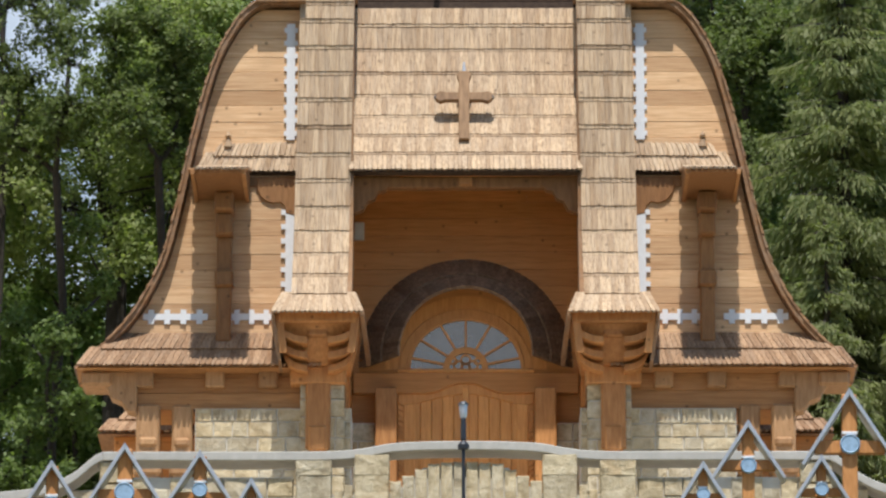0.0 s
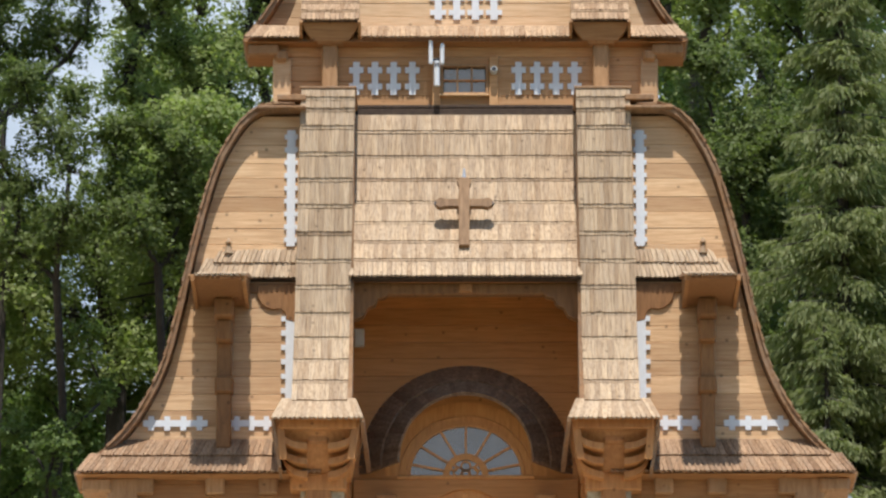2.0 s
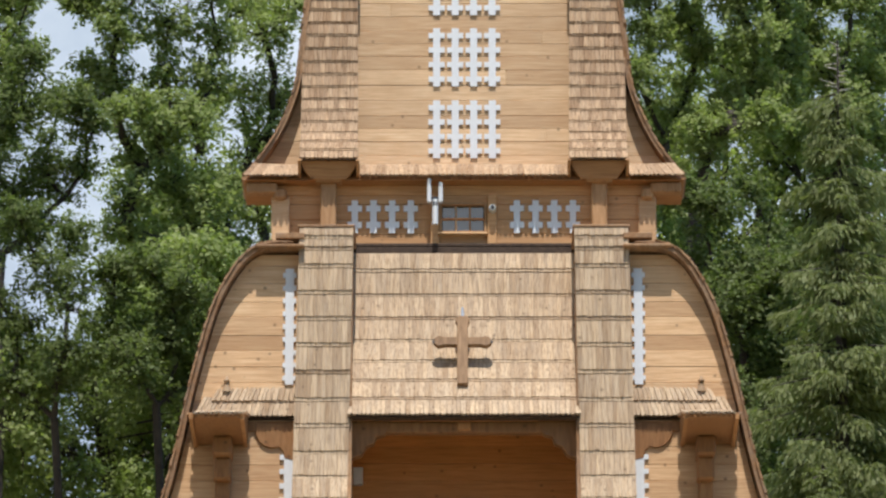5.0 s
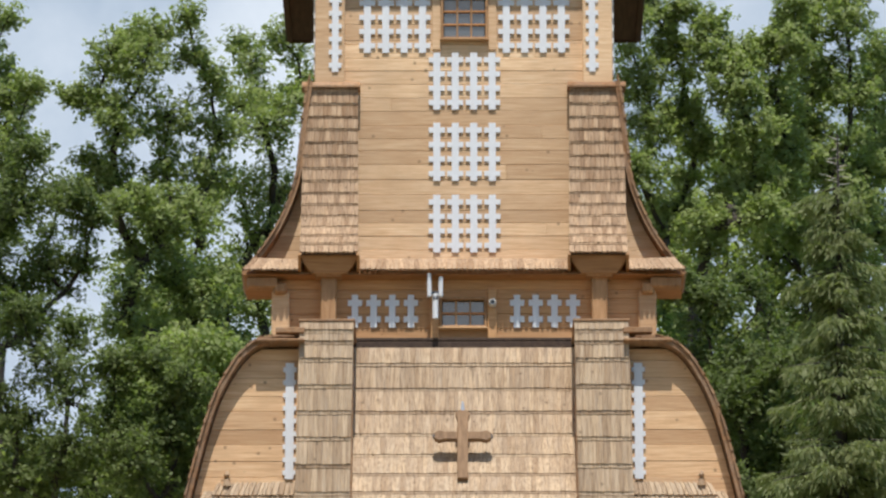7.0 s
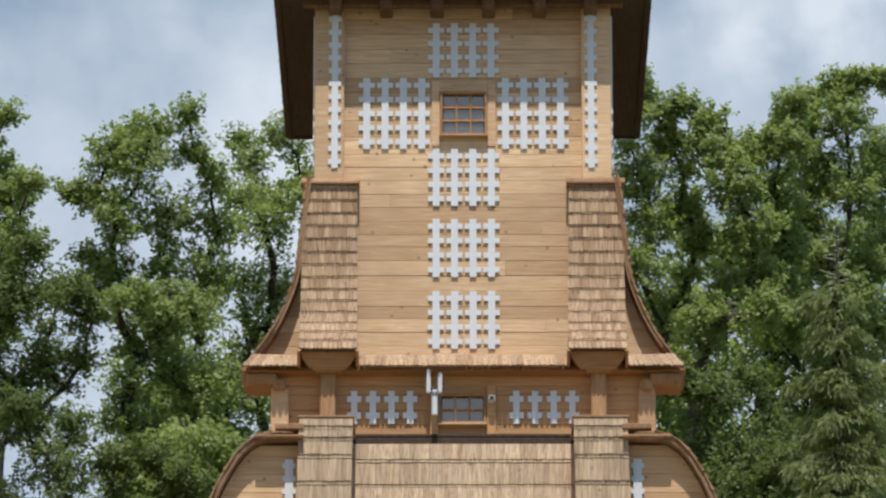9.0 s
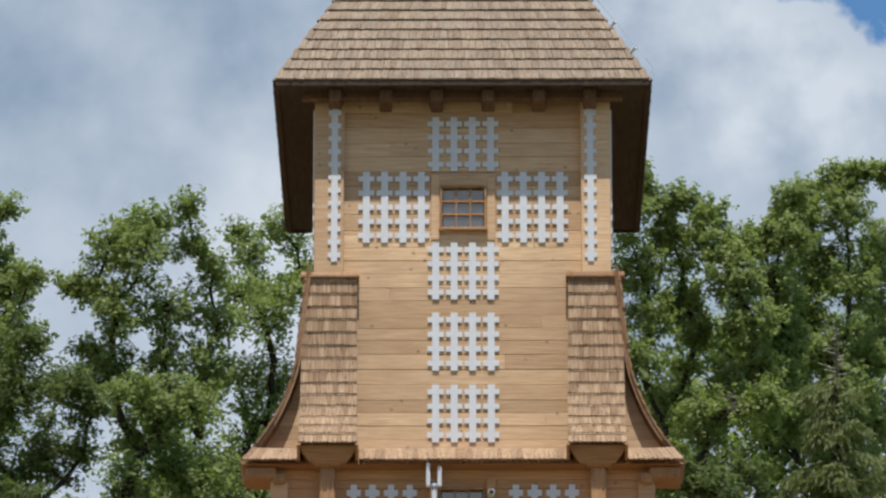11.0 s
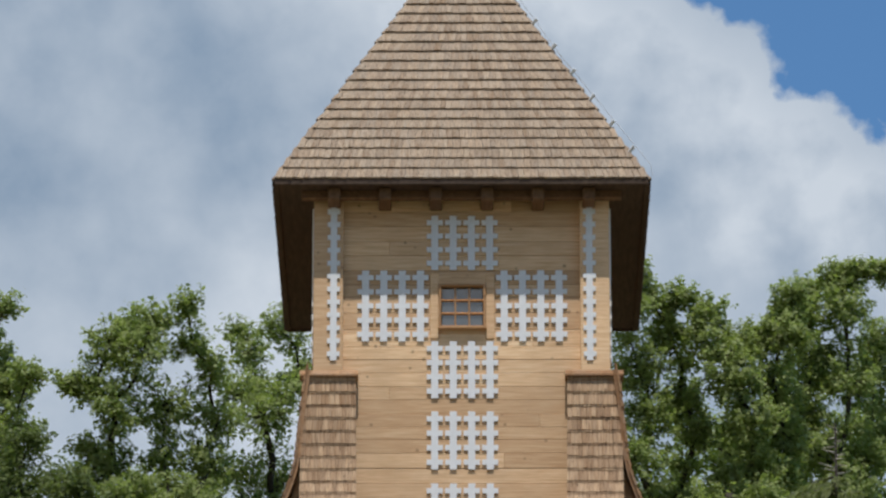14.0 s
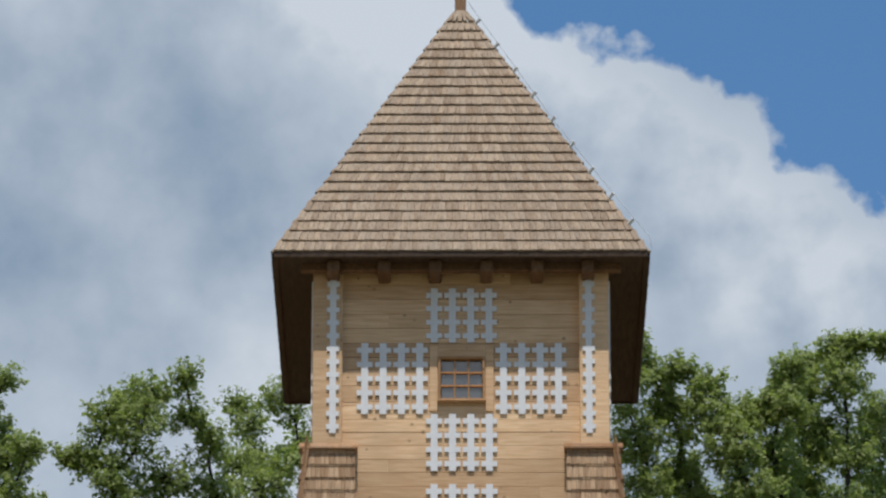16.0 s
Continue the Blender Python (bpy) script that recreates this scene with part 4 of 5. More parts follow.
# nave body that closes the building behind
nave = part("nave_wall", box(-3.3, 3.3, 0.9, 9.3, -0.9, 6.65, 0), PORCH_WOOD, church)
part("nave_ridge_roof", hull([(-2.5, 0.1, 7.66), (2.5, 0.1, 7.66), (-2.5, 9.4, 7.66), (2.5, 9.4, 7.66), (-3.2, 0.1, 7.2), (3.2, 0.1, 7.2), (-3.2, 9.4, 7.2), (3.2, 9.4, 7.2)]), RIM, church)
for s in (-1, 1):
    a, b = sorted((s * 2.2, s * 2.6))
    part("gable_top_roof", box(a, b, -1.6, 0.2, 7.6, 7.68, 0.01), RIM, church)
    a, b = sorted((s * 2.2, s * 2.87))
    part("gable_hood_board", box(a, b, -1.69, -1.38, 7.455, 7.495, 0.01), RIM, church)

NAVE = [p for p in bell if p[1] > 3.0]
for s in (-1, 1):
    a, b = sorted((s * 1.66, s * 3.3))
    part("nave_side", box(a, b, -0.6, 0.9, -0.9, 6.65, 0), PORCH_WOOD, nave)
    curved_roof(church, "nave_roof", NAVE, s, 0.3, 9.4, 0.06, RIM)

# ---- porch interior: back wall, arch hood, door ----
pw = part("porch_wall", box(-1.62, 1.62, 0.06, 0.3, 0.0, 5.4, 0), PORCH_WOOD, church, "sheltered honey-brown boards at the back of the porch")
plank_wall(pw, -1.6, 1.6, 0.0, 3.3, 5.3, 0.25, PORCH_WOOD, 0.05, seams=0.2)
plank_wall(pw, -1.6, -0.9, 0.0, 2.36, 3.3, 0.24, PORCH_WOOD, 0.05)
plank_wall(pw, 0.9, 1.6, 0.0, 2.36, 3.3, 0.24, PORCH_WOOD, 0.05)
for s in (-1, 1):
    a, b = sorted((s * 1.58, s * 1.64))
    part("porch_side", box(a, b, wing_y, 0.0, 0.0, 5.3, 0), PORCH_WOOD, pw)
    pts = [(s * 1.56, 5.02), (s * 1.02, 5.02), (s * 1.02, 4.92), (s * 1.10, 4.82), (s * 1.20, 4.80), (s * 1.24, 4.70), (s * 1.34, 4.66), (s * 1.40, 4.54), (s * 1.56, 4.48)]
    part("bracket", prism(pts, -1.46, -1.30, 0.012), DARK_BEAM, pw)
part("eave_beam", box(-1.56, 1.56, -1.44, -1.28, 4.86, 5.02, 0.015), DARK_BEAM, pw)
part("beam_end", box(-0.09, 0.09, -1.5, -1.4, 4.88, 5.0, 0.015), BEAM, pw)
part("porch_ceiling", box(-1.58, 1.58, -1.3, 0.0, 5.2, 5.25, 0), PORCH_WOOD, pw)
part("control_box", box(-1.55, -1.41, -0.10, 0.0, 4.48, 4.73, 0.012), GREY_BOX, pw, "pale grey wall box")

# round arch hood clad in dark shingles
hood_bm = bmesh.new()
rows_ = []
for t in [math.radians(-3 + 186 * i / 32) for i in range(33)]:
    c, sn = math.cos(t), math.sin(t)
    rows_.append([hood_bm.verts.new(p) for p in ((1.44 * c, -0.02, 2.74 + 1.46 * sn), (0.93 * c, -0.62, 2.74 + 0.94 * sn), (0.91 * c, -0.60, 2.74 + 0.90 * sn), (1.36 * c, -0.02, 2.74 + 1.36 * sn))])
for a, b in zip(rows_, rows_[1:]):
    for i in range(4):
        hood_bm.faces.new((a[i], a[(i + 1) % 4], b[(i + 1) % 4], b[i]))
bmesh.ops.recalc_face_normals(hood_bm, faces=hood_bm.faces[:])
arch = part("arch_hood", hood_bm, ARCH_SHINGLE, church, "round-arched door hood clad in dark shingles")
for ring_k, (r0, y0, r1, y1) in enumerate(((0.90, -0.65, 1.17, -0.335), (1.15, -0.36, 1.46, -0.01))):
    n = 46
    for i in range(n):
        t0, t1 = [math.radians(-3 + 186 * (i + d) / n) for d in (0.0, 1.0)]
        low = (Vector((r0 * math.cos(t1), y0, 2.74 + r0 * math.sin(t1))), Vector((r0 * math.cos(t0), y0, 2.74 + r0 * math.sin(t0))))
        high = (Vector((r1 * math.cos(t1), y1, 2.74 + r1 * math.sin(t1))), Vector((r1 * math.cos(t0), y1, 2.74 + r1 * math.sin(t0))))
        lay_course(arch, low, high, 0.2, ARCH_SHINGLE, 0.03)

# tympanum with the fan window
ty = part("tympanum", prism([(1.0 * math.cos(math.pi * i / 24), 2.62 + 1.1 * math.sin(math.pi * i / 24)) for i in range(25)], 0.02, 0.06), DOOR_WOOD, church, "arched door surround with a fan window")


def half_ring(a0, b0, a1, b1, z, y0, y1, t0=0.0, t1=math.pi, n=28):
    bm = bmesh.new()
    lines = []
    for i in range(n + 1):
        t = t0 + (t1 - t0) * i / n
        c, sn = math.cos(t), math.sin(t)
        lines.append([bm.verts.new(p) for p in ((a0 * c, y0, z + b0 * sn), (a1 * c, y0, z + b1 * sn), (a1 * c, y1, z + b1 * sn), (a0 * c, y1, z + b0 * sn))])
    for p, q in zip(lines, lines[1:]):
        for k in range(4):
            bm.faces.new((p[k], p[(k + 1) % 4], q[(k + 1) % 4], q[k]))
    bm.faces.new(lines[0])
    bm.faces.new(lines[-1][::-1])
    bmesh.ops.recalc_face_normals(bm, faces=bm.faces[:])
    return bm


FZ = 2.64
fan = part("fan_window", half_ring(0.765, 0.695, 0.815, 0.745, FZ, -0.05, 0.06), DOOR_WOOD, ty, "half-round fan window with radiating bars")
part("arch_moulding", half_ring(0.82, 0.75, 0.92, 0.85, FZ, -0.025, 0.03), DOOR_WOOD, ty)
part("arch_moulding", half_ring(0.93, 0.86, 1.12, 1.05, FZ, -0.01, 0.03), DOOR_WOOD, ty)
part("glazing", prism([(0.77 * math.cos(math.pi * i / 24), FZ + 0.70 * math.sin(math.pi * i / 24)) for i in range(25)], -0.012, 0.02), GLASS, fan)
part("hub_ring", half_ring(0.225, 0.225, 0.315, 0.31, FZ, -0.045, 0.0), DOOR_WOOD, fan)
for deg in (13, 36, 63, 90, 117, 144, 167):
    t = math.radians(deg)
    c, sn = math.cos(t), math.sin(t)
    n = Vector((-sn, 0, c)) * 0.014
    p, q = Vector((0.30 * c, 0, FZ + 0.30 * sn)), Vector((0.79 * c, 0, FZ + 0.72 * sn))
    part("fan_bar", prism([(v.x, v.z) for v in (p - n, q - n, q + n, p + n)], -0.045, -0.01), DOOR_WOOD, fan)
for x, z in ((-0.105, 0.055), (0.105, 0.055), (0.0, 0.135), (0.0, 0.02), (-0.165, 0.11), (0.165, 0.11)):
    w = 0.052 if z != 0.11 else 0.03
    ringlet = half_ring(w, w, w + 0.024, w + 0.024, FZ, -0.035, -0.01, 0.0, math.tau, 16)
    bmesh.ops.translate(ringlet, verts=ringlet.verts[:], vec=(x, 0, z))
    part("tracery_ring", ringlet, DOOR_WOOD, fan)
part("fan_sill", box(-0.95, 0.95, -0.075, 0.02, 2.585, FZ, 0.012), DOOR_WOOD, fan)


def ogee(half, low, rise, n=22):
    """Lower edge of a cut board: level shoulders swinging up to a round crest."""
    edge = []
    for i in range(n + 1):
        x = half * (1 - 2 * i / n)
        u = max(0.0, 1 - abs(x) / 0.52)
        edge.append((x, low + rise * (0.5 - 0.5 * math.cos(math.pi * min(1.0, u * 1.12)))))
    return edge


part("lintel", prism([(-1.56, 2.585), (-1.56, 2.29), (-1.0, 2.29)] + ogee(0.97, 2.29, 0.145)[::-1] + [(1.0, 2.29), (1.56, 2.29), (1.56, 2.585)], -0.06, 0.06, 0.01), PORCH_WOOD, ty)
for s in (-1, 1):
    a, b = sorted((s * 0.95, s * 1.25))
    part("door_casing", box(a, b, -0.30, 0.1, -0.1, 2.32, 0.015), BEAM, ty)
door = part("double_door", box(-0.95, 0.95, 0.036, 0.055, 0.0, 2.45, 0), DOOR_WOOD, church, "carved honey-brown double door with arched panels")
for s in (-1, 1):
    for k in range(6):
        a, b = sorted((s * (0.02 + k * 0.153), s * (0.167 + k * 0.153)))
        part("door_board", box(a, b, 0.010, 0.045, 0.0, 2.44, 0.008), DOOR_WOOD, door)
    pts = [(0.0, 2.44), (s * 0.94, 2.44), (s * 0.94, 2.16)] + [(s * (0.94 - 0.94 * i / 14), 2.13 + 0.16 * (0.5 - 0.5 * math.cos(math.pi * i / 14))) for i in range(1, 15)]
    part("arched_rail", prism(pts, -0.016, 0.012, 0.008), DOOR_WOOD, door)
    a, b = sorted((s * 0.70, s * 0.86))
    part("stile", box(a, b, -0.010, 0.014, 0.0, 2.16, 0.008), DOOR_WOOD, door)
    # rope-cut edge along the outer stile
    for k in range(24):
        z = 0.25 + k * 0.078
        part("rope_carving", prism([(s * 0.87, z), (s * 0.935, z + 0.045), (s * 0.935, z + 0.10), (s * 0.87, z + 0.055)], -0.016, 0.012), DOOR_WOOD, door)
part("astragal", box(-0.045, 0.045, -0.024, 0.012, 0.0, 2.38, 0.012), DOOR_WOOD, door)


# ---- stonework ----
STONES = {}


def stone_block(parent, x0, x1, y0, z0, z1, depth=0.12, seed=0):
    """One rough-faced block; blocks of about one size share a mesh."""
    r = random.Random(seed)
    key = (round((x1 - x0) / 0.04), round((z1 - z0) / 0.04), r.randrange(3))
    if key not in STONES:
        w, h = 0.5, 0.5
        bm = bmesh.new()
        face = [(-w, -h), (0, -h * r.uniform(0.96, 1)), (w, -h), (w * r.uniform(0.97, 1), 0), (w, h), (0, h * r.uniform(0.96, 1)), (-w, h), (-w * r.uniform(0.97, 1), 0)]
        front = [bm.verts.new((x * 0.95, -r.uniform(0.08, 0.2), z * 0.94)) for x, z in face]
        mid = [bm.verts.new((x, 0.05, z)) for x, z in face]
        back = [bm.verts.new((x, 1.0, z)) for x, z in face]
        boss = bm.verts.new((r.uniform(-0.15, 0.15), -r.uniform(0.12, 0.22), r.uniform(-0.15, 0.15)))
        for i in range(8):
            j = (i + 1) % 8
            bm.faces.new((front[i], front[j], boss))
            bm.faces.new((mid[i], mid[j], front[j], front[i]))
            bm.faces.new((back[i], back[j], mid[j], mid[i]))
        bmesh.ops.recalc_face_normals(bm, faces=bm.faces[:])
        me = bpy.data.meshes.new("stone_block")
        bm.to_mesh(me)
        bm.free()
        me.materials.append(STONE)
        STONES[key] = me
    ob = new("stone_block", STONES[key])
    ob.parent = parent
    ob.matrix_basis = Matrix.Translation((0.5 * (x0 + x1), y0, 0.5 * (z0 + z1))) @ Matrix.Diagonal((x1 - x0, depth, z1 - z0, 1))
    return ob


def stone_wall(parent, x0, x1, y, z0, z1, course, length, seed):
    r = random.Random(seed)
    z, k = z1, 0
    while z > z0 + 0.03:
        h = min(course * r.uniform(0.85, 1.15), z - z0)
        x = x0
        first = True
        while x < x1 - 0.03:
            w = length * r.uniform(0.6, 1.4) * (0.6 if first and k % 2 else 1.0)
            if x1 - x - w < 0.12:
                w = x1 - x
            stone_block(parent, x + 0.006, x + w - 0.006, y, z - h + 0.006, z - 0.006, 0.12, r.randrange(999))
            x += w
            first = False
        z -= h
        k += 1


for s in (-1, 1):
    a, b = sorted((s * 1.55, s * 3.66))
    base = part("stone_base", box(a, b, -1.697, -0.6, -0.9, 1.70, 0), MORTAR, church, "squared sandstone base wall")
    stone_wall(base, a, b, -1.70, 0.1, 1.70, 0.20, 0.33, 5 + s)
    a, b = sorted((s * 1.635, s * 2.245))
    pier = part("stone_pier", box(a + 0.03, b - 0.03, -1.797, -1.6, -0.9, 2.02, 0), MORTAR, church, "projecting sandstone pier")
    stone_wall(pier, a, b, -1.80, -0.3, 2.03, 0.26, 0.30, 15 + s)
    a, b = sorted((s * 1.25, s * 1.62))
    jamb = part("stone_jamb", box(a + 0.02, b, -0.137, 0.06, -0.9, 1.85, 0), MORTAR, church)
    stone_wall(jamb, a, b, -0.14, 0.0, 1.85, 0.24, 0.3, 25 + s)
for k in range(5):
    tagged(link_mesh("step", box(-1.7 - 0.0, 1.7, -1.7 - 0.33 * (k + 1) + 0.6, -1.7 - 0.33 * k + 0.6, -0.9, -0.02 - 0.18 * k, 0.015), CAP, church), "stone step before the door")

# ---- terrace, hill and ground ----
ground_bm = bmesh.new()


def ground_z(x, y):
    if y < -6.6:
        z = -2.3 + (y + 6.6) * 0.2165
        z = max(z, -18.2 - 0.01 * max(0, -80 - y))
    elif y < 11:
        z = -0.92
    else:
        z = -0.92 + 0.10 * (y - 11) - 0.0006 * (y - 11) ** 2 if y < 90 else 3.2
    return z + 0.12 * math.sin(x * 0.31 + y * 0.17) * (1 if y < -12 or y > 14 else 0)


xs = [-700, -300, -150, -80, -50, -35, -25, -18, -12, -9, -6, -3, 0, 3, 6, 9, 12, 18, 25, 35, 50, 80, 150, 300, 700]
ys = [-700, -300, -150, -110, -95, -85, -75, -65, -55, -45, -38, -30, -24, -19, -15, -12, -9, -7, -6.61, -6.59, -3, 0, 5, 10.9, 14, 18, 24, 30, 40, 55, 80, 120, 300, 1200]
grid = [[ground_bm.verts.new((x, y, ground_z(x, y))) for x in xs] for y in ys]
for r0, r1 in zip(grid, grid[1:]):
    for i in range(len(xs) - 1):
        ground_bm.faces.new((r0[i], r0[i + 1], r1[i + 1], r1[i]))
ground = tagged(link_mesh("ground", ground_bm, GRASS), "grassy hillside rising to the church terrace", "ground", kind="structure")
terrace = tagged(link_mesh("pavement", box(-12, 12, -6.5, 10.5, -1.4, -0.9, 0.02), PAVING), "stone-paved terrace in front of the church", "pavement", kind="structure")

# ---- balustrade of the terrace ----
BY = -6.0
bal = thing("terrace_balustrade", (0, BY, -2.4), "sandstone terrace balustrade with a swept metal-grey coping", "balustrade")


def bal_part(name, bm, material, parent=None, label=""):
    ob = part(name, bm, material, None, label)
    return under(bal, ob)


COPE = [(0.0, 0.30), (0.5, 0.295), (0.95, 0.27), (1.25, 0.215), (1.55, 0.178), (2.0, 0.165), (3.2, 0.165), (4.62, 0.165)]
SWEEP = [(4.62, 0.165), (4.74, 0.10), (4.95, -0.08), (5.2, -0.22), (5.5, -0.31), (6.0, -0.36), (7.0, -0.40), (9.0, -0.42)]
for s in (-1, 1):
    for line, name in ((COPE, "coping"), (SWEEP, "swept_coping")):
        c = smooth(line, 4)
        top = [(s * x, z) for x, z in c]
        low = [(s * x, z - 0.115) for x, z in c]
        bm = prism(top + low[::-1], BY - 0.28, BY + 0.22, 0.01)
        bal_part(name, bm, CAP)
    bal_part("rubble_core", prism([(0, 0.02), (s * 0.55, -0.02), (s * 0.7, -0.2), (s * 1.0, -0.36), (s * 9, -0.62), (s * 9, -2.5), (0, -2.5)], BY - 0.128, BY + 0.16), MORTAR)
    bal_part("rubble_core", prism([(s * 2.2, -0.14), (s * 4.62, -0.14), (s * 4.62, -2.5), (s * 2.2, -2.5)], BY - 0.124, BY + 0.1), MORTAR)
    for xa, xb in ((0.97, 1.42), (1.70, 2.17)):
        u, v = sorted((s * xa, s * xb))
        bal_part("pillar_core", box(u + 0.02, v - 0.02, BY - 0.245, BY + 0.18, -2.5, 0.06, 0), MORTAR)
        for j, (za, zb) in enumerate(((-0.13, 0.06), (-0.13 - 0.4, -0.13), (-0.9, -0.53), (-1.3, -0.9))):
            za, zb = za - 0.03, zb - 0.0
            if j == 0:
                zb = 0.14 if xa < 1.5 else 0.06
                za = -0.16
            under(bal, stone_block(None, u + 0.004 * j, v - 0.004 * j, BY - 0.26, za + 0.008, zb - 0.008, 0.22, 40 + j + int(xa * 10)))
    # upright stones that step up to the middle
    r = random.Random(31 + s)
    tops = [0.06, 0.05, 0.035, -0.04, -0.12, -0.19]
    for j, zt in enumerate(tops):
        u, v = sorted((s * (0.005 + j * 0.163), s * (0.155 + j * 0.163)))
        under(bal, stone_block(None, u, v, BY - 0.14 - r.uniform(0, .03), -0.75, zt, 0.2, r.randrange(999)))
    for j in range(2):
        u, v = sorted((s * (1.44 + j * 0.125), s * (1.55 + j * 0.125)))
        under(bal, stone_block(None, u, v, BY - 0.14, -0.8, -0.24 - 0.06 * j, 0.2, r.randrange(999)))
    x = 2.19
    while x < 4.6:
        w = r.uniform(0.15, 0.34)
        zt = -0.15 - (0.14 if r.random() < 0.3 else 0)
        z = zt
        while z > -0.95:
            h = r.uniform(0.2, 0.42)
            u, v = sorted((s * (x + 0.006), s * min(x + w - 0.006, 4.63)))
            under(bal, stone_block(None, u, v, BY - 0.13, z - h + 0.008, z, 0.2, r.randrange(999)))
            z -= h
        x += w
    u, v = sorted((s * 4.25, s * 4.66))
    for za, zb in ((-0.24, 0.05), (-0.55, -0.24), (-0.95, -0.55)):
        under(bal, stone_block(None, u, v, BY - 0.22, za + 0.008, zb - 0.008, 0.2, r.randrange(999)))
    x = 4.7
    while x < 6.6:
        w = r.uniform(0.25, 0.45)
        u, v = sorted((s * (x + 0.006), s * (x + w - 0.006)))
        zt = -0.13 - 0.62 * min(1.0, (x - 4.6) / 0.9) ** 0.6
        under(bal, stone_block(None, u, v, BY - 0.13, -1.1, zt, 0.2, r.randrange(999)))
        x += w


for ob in bal.children:
    ob.location.z -= 0.075


# ---- iron lamp ----
def iron_lamp(x, y, z0, z1):
    e = thing("iron_lamp", (x, y, z0), "slim dark iron lamp post with a small lantern", "street lamp")
    P = lambda n, bm, m, l="": under(e, part(n, bm, m, None, l))
    P("pole", tube([(x, y, z0), (x, y, z1 - 0.3)], [0.028, 0.022], 8), IRON)
    P("sleeve", tube([(x, y, z1 - 0.52), (x, y, z1 - 0.48), (x, y, z1 - 0.30), (x, y, z1 - 0.2)], [0.026, 0.036, 0.034, 0.03], 8), IRON)
    P("collar", tube([(x, y, z1 - 0.62), (x, y, z1 - 0.57), (x, y, z1 - 0.52)], [0.07, 0.075, 0.035], 10), IRON)
    P("lantern", tube([(x, y, z1 - 0.22), (x, y, z1 - 0.16), (x, y, z1 - 0.04)], [0.035, 0.048, 0.055], 10), METAL, "pale glass lantern")
    P("lantern_cap", tube([(x, y, z1 - 0.05), (x, y, z1 - 0.015), (x, y, z1)], [0.07, 0.05, 0.012], 10), IRON)
    return e


iron_lamp(-0.03, -6.9, -2.45, 0.60)


# ---- roofed wooden crosses along the path ----
def roofed_cross(x, y, top, half, drop, disc_r, disc_drop, post_w, bar_drop):
    base = ground_z(x, y) - 0.1
    e = thing("roofed_wooden_cross", (x, y, base), "orange-brown wooden cross under a grey metal gable, with a blue disc", "wooden cross", "crosses before the terrace")
    P = lambda n, bm, m, l="": under(e, part(n, bm, m, None, l))
    P("post", box(x - post_w, x + post_w, y - post_w * 0.8, y + post_w * 0.8, base, top - 0.06, 0.012), BEAM)
    P("crossbar", box(x - half * 0.72, x + half * 0.72, y - post_w * 0.6, y + post_w * 0.6, top - bar_drop - post_w * 0.9, top - bar_drop + post_w * 0.9, 0.012), BEAM)
    for s in (-1, 1):
        t = 0.055
        pts = [(x, top), (x, top - t * 1.7), (x + s * (half - t * 0.6), top - drop - t * 0.5), (x + s * half, top - drop)]
        P("gable_board", prism(pts, y - 0.16, y + 0.16, 0.006), METAL, "grey metal-clad gable board")
    disc = bmesh.new()
    n = 20
    rings = []
    for rr, yy in ((1.0, -0.10), (1.0, -0.135), (0.88, -0.155), (0.8, -0.145)):
        rings.append([disc.verts.new((x + disc_r * rr * math.cos(k * math.tau / n), y + yy, top - disc_drop + disc_r * rr * math.sin(k * math.tau / n))) for k in range(n)])
    for a, b in zip(rings, rings[1:]):
        for k in range(n):
            disc.faces.new((a[k], a[(k + 1) % n], b[(k + 1) % n], b[k]))
    disc.faces.new(rings[-1])
    disc.faces.new(rings[0][::-1])
    bmesh.ops.recalc_face_normals(disc, faces=disc.faces[:])
    P("disc", disc, DISC, "pale blue enamel disc")
    P("disc_band", box(x - post_w * 1.05, x + post_w * 1.05, y - post_w * 0.95, y + post_w * 0.85, top - disc_drop + disc_r * 1.05, top - disc_drop + disc_r * 1.35, 0.005), WHITE)
    return e


for c in ((4.70, -9.0, 0.245, 0.60, 0.95, 0.125, 0.70, 0.092, 0.72), (3.455, -9.0, -0.150, 0.46, 0.72, 0.10, 0.57, 0.075, 0.55),
          (2.90, -9.0, -0.66, 0.31, 0.52, 0.085, 0.42, 0.06, 0.44), (4.345, -9.0, -0.58, 0.34, 0.56, 0.085, 0.44, 0.062, 0.46),
          (-4.17, -9.0, -0.43, 0.46, 0.74, 0.125, 0.62, 0.09, 0.64), (-3.25, -9.0, -0.52, 0.44, 0.70, 0.095, 0.50, 0.078, 0.58),
          (-5.06, -9.0, -0.645, 0.38, 0.62, 0.10, 0.55, 0.075, 0.52), (-2.62, -9.0, -0.865, 0.26, 0.46, 0.08, 0.36, 0.055, 0.40),
          (-5.80, -9.0, -0.92, 0.36, 0.58, 0.09, 0.48, 0.07, 0.50)):
    roofed_cross(*c)


